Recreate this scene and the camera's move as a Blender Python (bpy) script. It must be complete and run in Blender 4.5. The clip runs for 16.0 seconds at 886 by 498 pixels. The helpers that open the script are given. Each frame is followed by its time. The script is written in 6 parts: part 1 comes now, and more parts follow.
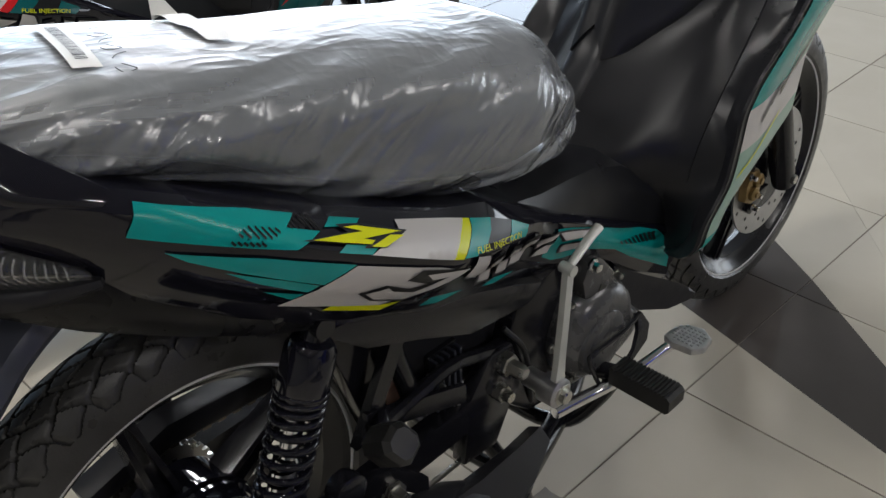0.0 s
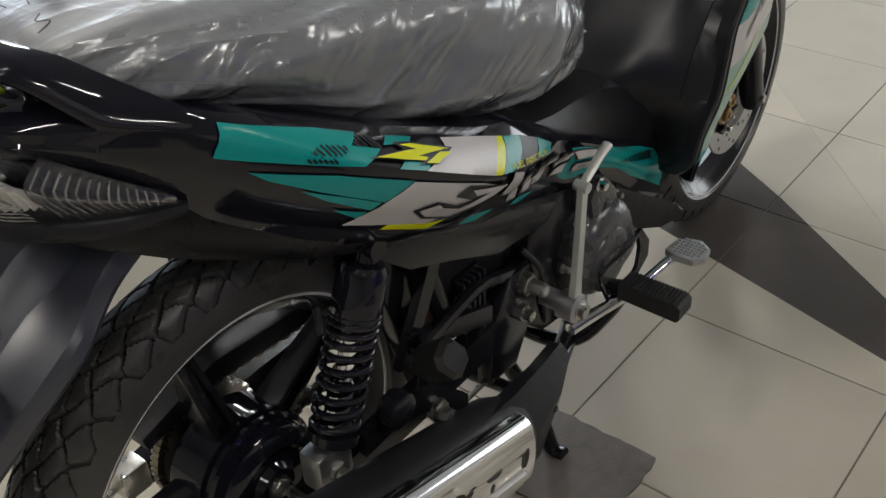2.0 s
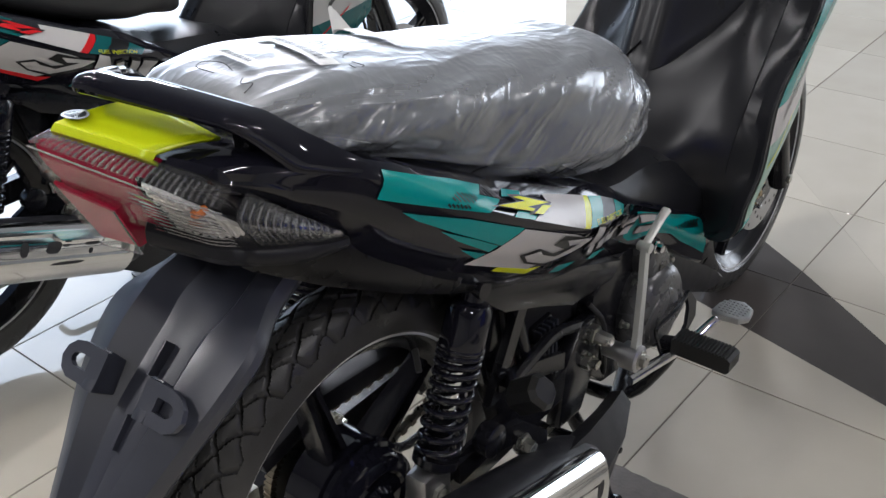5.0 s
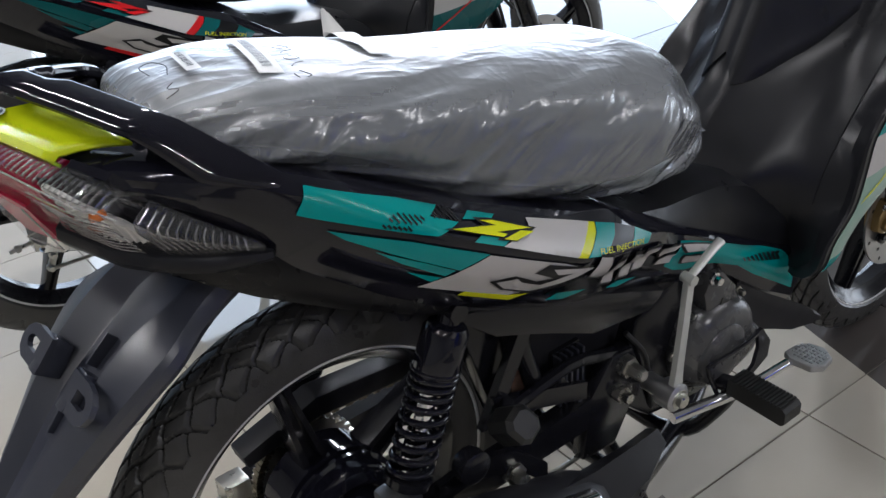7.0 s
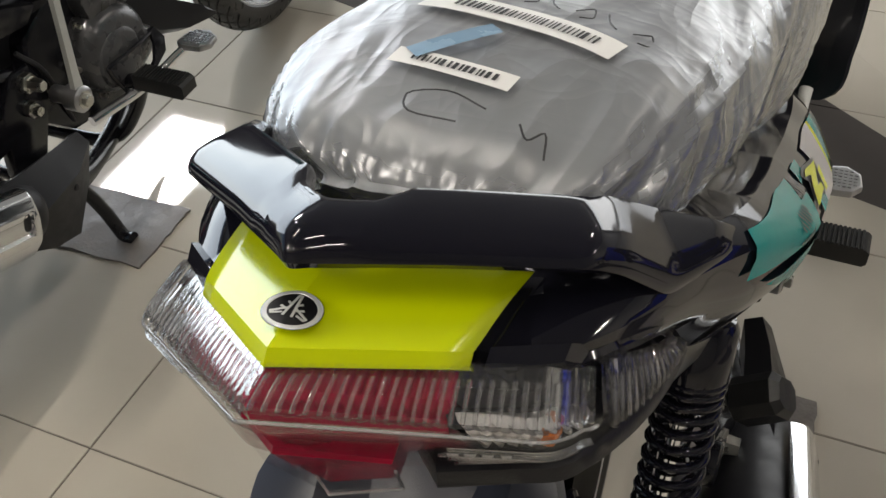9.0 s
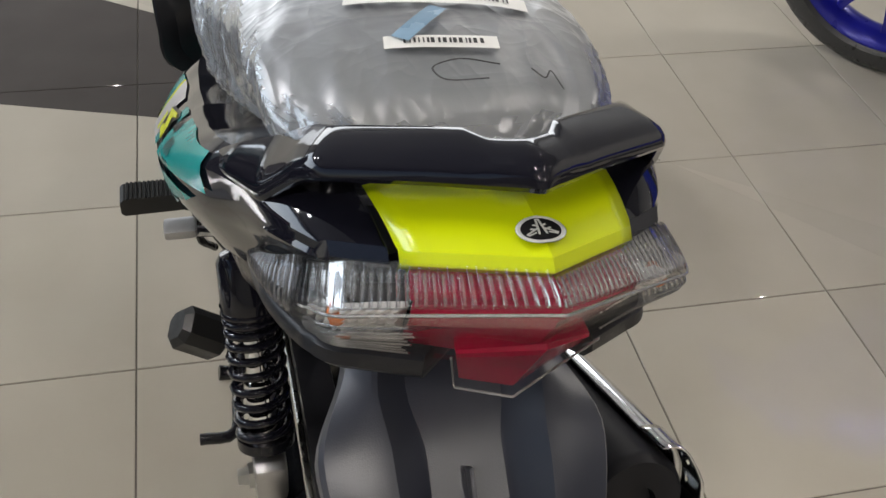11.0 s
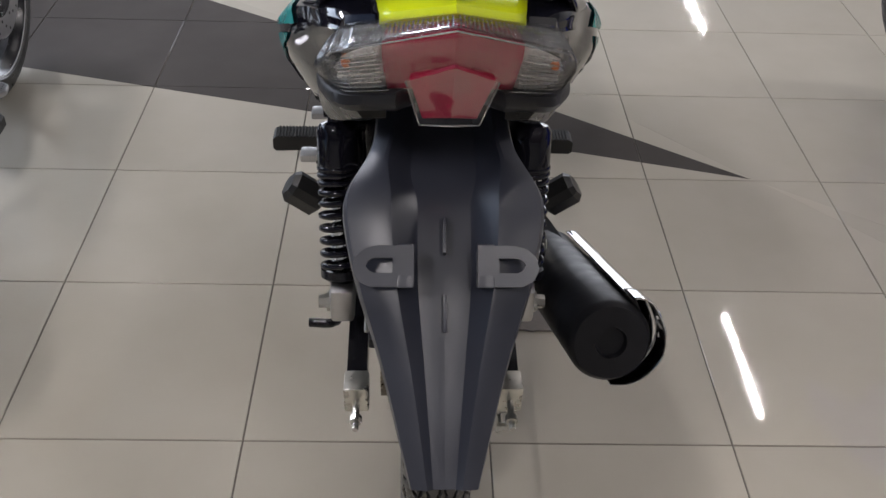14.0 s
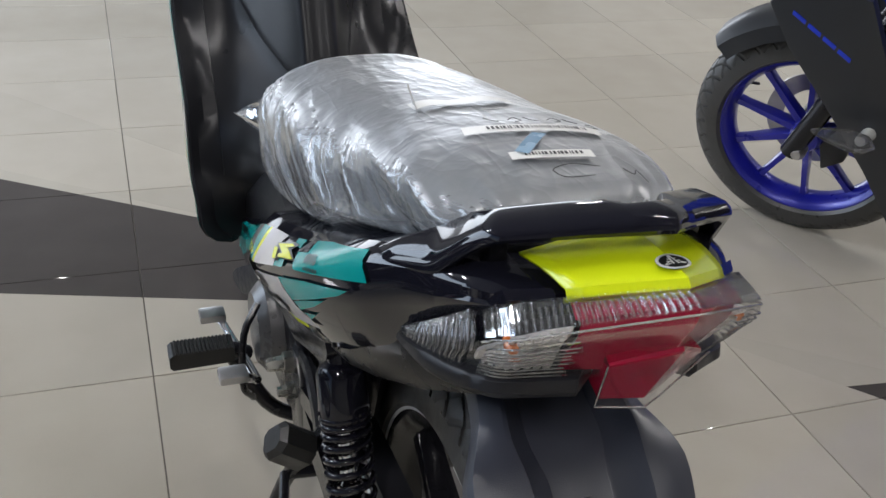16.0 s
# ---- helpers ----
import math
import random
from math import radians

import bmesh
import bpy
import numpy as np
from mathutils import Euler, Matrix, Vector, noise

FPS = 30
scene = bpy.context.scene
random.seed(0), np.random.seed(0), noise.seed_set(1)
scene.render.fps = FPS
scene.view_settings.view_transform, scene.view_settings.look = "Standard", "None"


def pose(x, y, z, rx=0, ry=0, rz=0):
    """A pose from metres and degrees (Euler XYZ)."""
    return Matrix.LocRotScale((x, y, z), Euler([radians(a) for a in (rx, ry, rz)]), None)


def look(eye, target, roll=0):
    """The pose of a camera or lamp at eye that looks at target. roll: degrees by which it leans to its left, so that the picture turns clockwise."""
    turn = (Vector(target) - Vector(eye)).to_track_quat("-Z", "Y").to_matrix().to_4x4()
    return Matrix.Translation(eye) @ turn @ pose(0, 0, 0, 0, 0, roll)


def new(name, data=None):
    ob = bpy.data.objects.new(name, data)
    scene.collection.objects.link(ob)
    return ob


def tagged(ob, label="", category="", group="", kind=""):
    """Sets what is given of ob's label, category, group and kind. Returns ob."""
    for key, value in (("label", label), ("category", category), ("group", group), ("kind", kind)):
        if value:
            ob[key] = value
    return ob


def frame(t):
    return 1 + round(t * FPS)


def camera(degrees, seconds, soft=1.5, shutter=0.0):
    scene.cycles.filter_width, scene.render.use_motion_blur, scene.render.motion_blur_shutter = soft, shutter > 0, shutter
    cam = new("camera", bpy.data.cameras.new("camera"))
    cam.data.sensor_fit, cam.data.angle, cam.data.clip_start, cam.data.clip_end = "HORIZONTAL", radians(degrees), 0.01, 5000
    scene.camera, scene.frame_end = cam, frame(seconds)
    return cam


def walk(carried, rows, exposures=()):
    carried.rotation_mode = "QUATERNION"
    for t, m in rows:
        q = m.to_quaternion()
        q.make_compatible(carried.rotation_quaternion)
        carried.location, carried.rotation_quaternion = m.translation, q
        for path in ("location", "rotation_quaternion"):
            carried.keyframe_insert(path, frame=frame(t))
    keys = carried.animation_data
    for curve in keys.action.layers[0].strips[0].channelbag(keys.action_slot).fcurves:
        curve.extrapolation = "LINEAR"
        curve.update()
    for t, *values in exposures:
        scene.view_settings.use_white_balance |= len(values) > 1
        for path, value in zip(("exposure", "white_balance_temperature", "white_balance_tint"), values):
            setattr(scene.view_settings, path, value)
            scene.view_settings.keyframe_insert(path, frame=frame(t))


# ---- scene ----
cam = camera(47.9, 16.0)
PATH = [
    (0, (0.654, -0.838, 1.194), (-0.536, 0.336, 0.096), -1.7),
    (0.5, (0.661, -0.809, 1.185), (-0.555, 0.345, 0.094), -2.2),
    (1, (0.633, -0.775, 1.173), (-0.576, 0.387, 0.083), -2.3),
    (1.5, (0.64, -0.822, 1.179), (-0.554, 0.317, 0.049), -5.0),
    (2, (0.6, -0.955, 1.178), (-0.453, 0.284, 0.013), -2.8),
    (2.5, (0.607, -1.09, 1.179), (-0.357, 0.203, -0.004), -1.4),
    (3, (0.618, -1.143, 1.168), (-0.312, 0.155, -0.036), -1.5),
    (3.5, (0.616, -1.17, 1.163), (-0.283, 0.126, -0.066), -1.0),
    (4, (0.609, -1.18, 1.179), (-0.342, 0.151, 0.029), 0.0),
    (4.5, (0.598, -1.167, 1.207), (-0.433, 0.186, 0.156), -0.4),
    (4.7, (0.592, -1.163, 1.215), (-0.463, 0.193, 0.191), -0.8),
    (6.8, (0.749, -0.909, 1.217), (-0.653, 0.085, 0.196), -4.2),
    (7, (0.745, -0.907, 1.218), (-0.655, 0.085, 0.19), -4.0),
    (7.5, (0.674, -0.928, 1.204), (-0.643, 0.074, 0.081), -2.8),
    (8, (0.451, -0.987, 1.191), (-0.678, 0.109, -0.043), -2.7),
    (8.5, (0.249, -1.017, 1.213), (-0.667, 0.202, -0.081), -4.3),
    (9, (0.066, -0.959, 1.182), (-0.572, 0.348, -0.192), -4.0),
    (9.5, (-0.054, -0.97, 1.173), (-0.28, 0.399, -0.268), -1.2),
    (9.7, (-0.1, -0.988, 1.184), (-0.156, 0.408, -0.248), 1.0),
    (11.8, (-0.246, -1.104, 1.218), (0.198, 0.351, -0.08), 5.4),
    (12, (-0.246, -1.11, 1.218), (0.175, 0.371, -0.058), 5.7),
    (12.5, (-0.213, -1.187, 1.217), (0.068, 0.388, 0.016), 5.5),
    (13, (-0.152, -1.352, 1.215), (-0.024, 0.234, 0.004), 4.4),
    (13.5, (-0.129, -1.472, 1.226), (-0.072, 0.052, -0.068), 2.9),
    (14, (-0.127, -1.506, 1.229), (-0.07, 0.09, 0.025), 2.1),
    (14.5, (-0.131, -1.488, 1.259), (-0.053, 0.211, 0.207), 1.7),
    (15, (-0.154, -1.434, 1.247), (-0.028, 0.274, 0.216), 2.6),
    (15.5, (-0.29, -1.326, 1.248), (0.029, 0.357, 0.216), 4.5),
    (16, (-0.434, -1.224, 1.236), (0.176, 0.391, 0.227), 4.8),
]
# exposure in stops, white balance in kelvin and tint
LOOKS = [(0, 0.12, 6400, 11), (1.5, 0.12, 6500, 11), (3, 0.42, 6850, 11), (4, 0.52, 6500, 13), (4.5, 0.50, 6250, 14), (7, 0.29, 6050, 13), (7.5, 0.28, 6350, 13), (8, -0.06, 6650, 14), (8.5, 0.10, 6700, 12),
         (9, 0.13, 6900, 12), (9.5, 0.12, 6950, 12), (12, 0.26, 6400, 14), (13, 0.14, 6300, 17), (14, 0.11, 6350, 17), (14.5, 0.19, 6300, 15), (15, 0.25, 6300, 13), (15.5, 0.29, 6300, 13), (16, 0.22, 6250, 13)]
walk(cam, [(t, look(eye, target, roll)) for t, eye, target, roll in PATH], LOOKS)

# ---------- light ----------
world = bpy.data.worlds.new("world")
scene.world = world
world.use_nodes = True
bg = world.node_tree.nodes["Background"]
sky = world.node_tree.nodes.new("ShaderNodeTexSky")
sky.sky_type = 'NISHITA'
sky.sun_disc = False
sky.sun_elevation, sky.sun_rotation = radians(50), radians(120)
world.node_tree.links.new(sky.outputs[0], bg.inputs[0])
bg.inputs[1].default_value = 0.1

CEIL = 3.05


def area_light(name, m, sx, sy, watts, col):
    d = bpy.data.lights.new(name, 'AREA')
    d.shape, d.size, d.size_y, d.energy, d.color = 'RECTANGLE', sx, sy, watts, col
    ob = new(name, d)
    ob.matrix_world = m
    return ob


# daylight through the shop front, beside the row of motorcycles
area_light("daylight_front", pose(-4.45, 3.6, 1.375, 0, -90, 0), 2.25, 6.6, 205, (0.76, 0.88, 1.0))
# daylight through the far shop window
area_light("daylight_far", pose(0.5, 11.85, 1.25, -90, 0, 0), 9.0, 2.1, 240, (0.90, 0.95, 1.0))
# wide ceiling panels over the neighbouring row: x, y, size x, size y, watts
PANELS = [(-2.95, 1.75, 0.25, 0.25, 20), (-4.0, 3.2, 0.6, 0.9, 90)]
for tx, ty, sx, sy, tw in PANELS:
    area_light("panel_light", pose(tx, ty, CEIL - 0.03, 0, 0, 0), sx, sy, tw, (0.97, 0.98, 1.0))
# ceiling tubes: x, y, watts; the last six are added, unseen fill
TUBES_AND_FILL = [(1.9, 2.95, 18), (2.75, 8.2, 24), (0.85, -0.45, 9), (-0.75, -0.25, 16), (-1.6, -2.4, 36), (0.6, -2.8, 17), (2.8, -2.2, 10), (4.4, 1.0, 60)]
for tx, ty, tw in TUBES_AND_FILL:
    area_light("tube_light", pose(tx, ty, CEIL - 0.075, 0, 0, 0), 0.020, 0.9, tw, (1.0, 0.965, 0.91))


# ---------- materials ----------
def material(name, col, rough=0.5, metal=0.0, spread=0.08, scale=30.0, bump=0.0, bscale=200.0, coat=0.0, col2=None, spec=0.5, stretch=(1, 1, 1)):
    """A surface with two scales of variation in colour and roughness, and fine relief."""
    m = bpy.data.materials.new(name)
    m.use_nodes = True
    nt = m.node_tree
    N, K = nt.nodes, nt.links
    b = N["Principled BSDF"]
    tc = N.new("ShaderNodeTexCoord")
    mp = N.new("ShaderNodeMapping")
    mp.inputs["Scale"].default_value = stretch
    K.new(tc.outputs["Object"], mp.inputs[0])
    n1 = N.new("ShaderNodeTexNoise")
    n1.inputs["Scale"].default_value, n1.inputs["Detail"].default_value = scale, 5
    n2 = N.new("ShaderNodeTexNoise")
    n2.inputs["Scale"].default_value, n2.inputs["Detail"].default_value = scale * 0.12, 2
    K.new(mp.outputs[0], n1.inputs[0])
    K.new(mp.outputs[0], n2.inputs[0])
    add = N.new("ShaderNodeMath")
    add.operation = 'ADD'
    K.new(n1.outputs[0], add.inputs[0])
    K.new(n2.outputs[0], add.inputs[1])
    rng = N.new("ShaderNodeMapRange")
    rng.inputs["From Min"].default_value, rng.inputs["From Max"].default_value = 0.6, 1.4
    K.new(add.outputs[0], rng.inputs[0])
    mix = N.new("ShaderNodeMix")
    mix.data_type = 'RGBA'
    c2 = col2 or tuple(min(1, c * (1 + spread)) for c in col)
    c1 = col if col2 else tuple(c * (1 - spread) for c in col)
    mix.inputs["A"].default_value, mix.inputs["B"].default_value = (*c1, 1), (*c2, 1)
    K.new(rng.outputs[0], mix.inputs["Factor"])
    K.new(mix.outputs["Result"], b.inputs["Base Color"])
    rr = N.new("ShaderNodeMapRange")
    rr.inputs["To Min"].default_value, rr.inputs["To Max"].default_value = max(0.01, rough * (1 - 2 * spread)), min(1, rough * (1 + 2 * spread))
    K.new(rng.outputs[0], rr.inputs[0])
    K.new(rr.outputs[0], b.inputs["Roughness"])
    b.inputs["Metallic"].default_value = metal
    b.inputs["Specular IOR Level"].default_value = spec
    b.inputs["Coat Weight"].default_value = coat
    b.inputs["Coat Roughness"].default_value = 0.04
    if bump:
        n3 = N.new("ShaderNodeTexNoise")
        n3.inputs["Scale"].default_value, n3.inputs["Detail"].default_value = bscale, 4
        K.new(mp.outputs[0], n3.inputs[0])
        bp = N.new("ShaderNodeBump")
        bp.inputs["Strength"].default_value, bp.inputs["Distance"].default_value = bump, 0.002
        K.new(n3.outputs[0], bp.inputs["Height"])
        K.new(bp.outputs[0], b.inputs["Normal"])
    return m


GLOSS_BLACK = material("gloss_black_paint", (0.008, 0.008, 0.013), 0.06, 0, 0.2, 8, coat=0.1, spec=0.38)
MATT_BLACK = material("matt_black_plastic", (0.015, 0.015, 0.018), 0.40, 0, 0.2, 40, bump=0.1, bscale=700, spec=0.22)
SATIN_BLACK = material("satin_black_metal", (0.010, 0.010, 0.013), 0.2, 0, 0.25, 30, coat=0.05, spec=0.36)
FENDER_GREY = material("dark_grey_plastic", (0.032, 0.035, 0.050), 0.34, 0, 0.12, 25, bump=0.1, bscale=900, spec=0.75)
UNDER_BLACK = material("black_plastic", (0.007, 0.007, 0.008), 0.27, 0, 0.15, 30, bump=0.05, bscale=700, spec=0.22)
STEP_RUBBER = material("step_rubber", (0.011, 0.011, 0.011), 0.45, 0, 0.2, 60, bump=0.1, bscale=500)
COLUMN_GREY = material("satin_grey_plastic", (0.013, 0.0135, 0.016), 0.30, 0, 0.1, 25, bump=0.05, bscale=900, spec=0.28)
# teal paled by reflected light that is put into its colour
TEAL_SHEEN = material("teal_decal_sheen", (0.26, 0.40, 0.33), 0.25, 0, 0.05, 12, spec=0.25)
TYRE_RUBBER = material("tyre_rubber", (0.046, 0.045, 0.044), 0.40, 0, 0.25, 60, bump=0.15, bscale=400)
TEAL = material("teal_decal", (0.003, 0.26, 0.25), 0.22, 0, 0.05, 12, spec=0.25)
TEAL_DARK = material("dark_teal_decal", (0.003, 0.09, 0.095), 0.25, 0, 0.08, 12, spec=0.25)
WHITE_DECAL = material("light_grey_decal", (0.52, 0.50, 0.49), 0.25, 0, 0.04, 12, spec=0.25)
YELLOW_DECAL = material("yellow_decal", (0.62, 0.66, 0.005), 0.24, 0, 0.05, 12, spec=0.25)
YELLOW_PAINT = material("lime_yellow_paint", (0.60, 0.70, 0.004), 0.2, 0, 0.05, 10, coat=0.25, spec=0.4)
RED_DECAL = material("red_decal", (0.55, 0.012, 0.015), 0.25, 0, 0.05, 12, spec=0.25)
BLACK_DECAL = material("black_decal", (0.006, 0.006, 0.007), 0.3, 0, 0.1, 12, spec=0.25)
GREY_DECAL = material("dark_grey_decal", (0.05, 0.05, 0.045), 0.25, 0, 0.1, 12, spec=0.25)
CHROME = material("chrome", (0.82, 0.82, 0.83), 0.09, 1, 0.05, 20)
ALU = material("cast_aluminium", (0.50, 0.50, 0.51), 0.38, 1, 0.12, 60, bump=0.15, bscale=500)
ALU_GREY = material("grey_painted_crankcase", (0.10, 0.10, 0.104), 0.28, 0.45, 0.12, 50, bump=0.1, bscale=500)
STEEL = material("zinc_steel", (0.55, 0.54, 0.50), 0.3, 1, 0.15, 80)
LEVER_GREY = material("silver_lever_paint", (0.60, 0.61, 0.58), 0.34, 0.4, 0.1, 60)
DARK_STEEL = material("dark_chain_steel", (0.24, 0.21, 0.17), 0.35, 1, 0.3, 120)
BRASS = material("gold_caliper_paint", (0.32, 0.22, 0.09), 0.4, 0.6, 0.12, 60)
WHITE_LINE = material("white_rim_stripe", (0.62, 0.62, 0.63), 0.4, 0, 0.05, 60)
WIRE_PLUG = material("dusty_pink_plastic", (0.36, 0.22, 0.17), 0.5, 0, 0.1, 40)
SEAT_VINYL = material("dark_grey_seat_vinyl", (0.050, 0.049, 0.050), 0.5, 0, 0.1, 40, bump=0.3, bscale=900)
LABEL_WHITE = material("paper_label", (0.72, 0.72, 0.70), 0.45, 0, 0.04, 30)
INK = material("black_ink", (0.02, 0.02, 0.022), 0.5, 0, 0.1, 60)
BLUE_TAPE = material("blue_printed_tape", (0.20, 0.32, 0.44), 0.3, 0, 0.2, 60)
BLUE_PAINT = material("metallic_blue_paint", (0.014, 0.05, 0.68), 0.22, 0.35, 0.1, 20, coat=0.8)
BLUE_RIM = material("blue_rim_paint", (0.012, 0.014, 0.30), 0.3, 0.2, 0.1, 20, coat=0.4)
GREY_COWL = material("dark_grey_cowl", (0.022, 0.024, 0.028), 0.38, 0.0, 0.1, 20)
GROUT = material("grey_grout", (0.16, 0.145, 0.125), 0.8, 0, 0.15, 60)
# unseen walls: north one lightened to brighten the floor, others darkened against reflections
WALL_LIGHTENED = material("lightened_wall", (0.72, 0.71, 0.69), 0.7, 0, 0.05, 6)
WALL_DARKENED = material("darkened_wall", (0.30, 0.29, 0.27), 0.7, 0, 0.05, 6)
# unseen ceiling, coloured dark so that black paint mirrors less of it
CEIL_DARKENED = material("darkened_ceiling", (0.18, 0.177, 0.17), 0.8, 0, 0.04, 6)
MAT_BOARD = material("grey_floor_board", (0.165, 0.148, 0.132), 0.7, 0, 0.35, 45, bump=0.5, bscale=160)


def thin_clear(name, tint, milk, rough=0.08, gloss=1.0):
    """Thin clear moulded plastic: see-through, a little milky, with a mirror-like surface."""
    m = bpy.data.materials.new(name)
    m.use_nodes = True
    nt = m.node_tree
    N, K = nt.nodes, nt.links
    N.remove(N["Principled BSDF"])
    tr = N.new("ShaderNodeBsdfTransparent")
    tr.inputs[0].default_value = (*tint, 1)
    di = N.new("ShaderNodeBsdfDiffuse")
    no = N.new("ShaderNodeTexNoise")
    no.inputs["Scale"].default_value = 60
    ra = N.new("ShaderNodeMix")
    ra.data_type = 'RGBA'
    ra.inputs["A"].default_value, ra.inputs["B"].default_value = (0.70 * tint[0], 0.70 * tint[1], 0.70 * tint[2], 1), (0.9 * tint[0], 0.9 * tint[1], 0.9 * tint[2], 1)
    K.new(no.outputs[0], ra.inputs["Factor"])
    K.new(ra.outputs["Result"], di.inputs[0])
    gl = N.new("ShaderNodeBsdfGlossy")
    gl.inputs["Roughness"].default_value = rough
    fr = N.new("ShaderNodeFresnel")
    fr.inputs[0].default_value = 1.5
    fm = N.new("ShaderNodeMath")
    fm.operation = 'MULTIPLY'
    fm.inputs[1].default_value = gloss
    K.new(fr.outputs[0], fm.inputs[0])
    a = N.new("ShaderNodeMixShader")
    a.inputs[0].default_value = milk
    K.new(tr.outputs[0], a.inputs[1])
    K.new(di.outputs[0], a.inputs[2])
    c = N.new("ShaderNodeMixShader")
    K.new(fm.outputs[0], c.inputs[0])
    K.new(a.outputs[0], c.inputs[1])
    K.new(gl.outputs[0], c.inputs[2])
    K.new(c.outputs[0], N["Material Output"].inputs[0])
    return m


LAMP_CLEAR = thin_clear("clear_lamp_lens", (0.98, 0.98, 0.98), 0.010, 0.05, 0.20)
LAMP_FLUTE = thin_clear("clear_fluted_lens", (0.97, 0.97, 0.97), 0.015, 0.06, 0.55)
LAMP_RIB = thin_clear("clear_lens_rib", (0.98, 0.98, 0.98), 0.075, 0.08, 0.8)
# milkier, to carry the highlights of lens edges and side ribs as colour
LENS_GLINT = thin_clear("milky_lens_glint", (0.97, 0.97, 0.97), 0.28, 0.08, 1.0)
LAMP_RED = material("red_lamp_lens", (0.34, 0.006, 0.034), 0.2, 0, 0.12, 40, coat=0.1, spec=0.3)
AMBER = material("amber_bulb", (0.7, 0.18, 0.03), 0.15, 0, 0.05, 30, coat=0.5)
MIRROR_CUP = material("reflector_cup", (0.86, 0.84, 0.82), 0.34, 0.4, 0.08, 60)
SMOKE = thin_clear("smoked_lamp_lens", (0.78, 0.78, 0.80), 0.040, 0.06, 0.9)


def tile_material(name, col, col2, rough):
    """Polished porcelain: each tile differs a little, with faint clouds in it."""
    m = material(name, col, rough, 0, 0.1, 7, col2=col2)
    nt = m.node_tree
    b = nt.nodes["Principled BSDF"]
    info = nt.nodes.new("ShaderNodeObjectInfo")
    hsv = nt.nodes.new("ShaderNodeHueSaturation")
    rng = nt.nodes.new("ShaderNodeMapRange")
    rng.inputs["To Min"].default_value, rng.inputs["To Max"].default_value = 0.95, 1.05
    nt.links.new(info.outputs["Random"], rng.inputs[0])
    nt.links.new(rng.outputs[0], hsv.inputs["Value"])
    smudge = b.inputs["Roughness"].links[0].from_node
    smudge.inputs["To Min"].default_value, smudge.inputs["To Max"].default_value = rough * 0.6, rough * 1.7
    src = b.inputs["Base Color"].links[0].from_socket
    nt.links.new(src, hsv.inputs["Color"])
    nt.links.new(hsv.outputs[0], b.inputs["Base Color"])
    return m


TILE_CREAM = tile_material("cream_polished_tile", (0.49, 0.45, 0.375), (0.55, 0.515, 0.44), 0.030)
TILE_DARK = tile_material("dark_brown_polished_tile", (0.072, 0.064, 0.060), (0.092, 0.083, 0.078), 0.035)


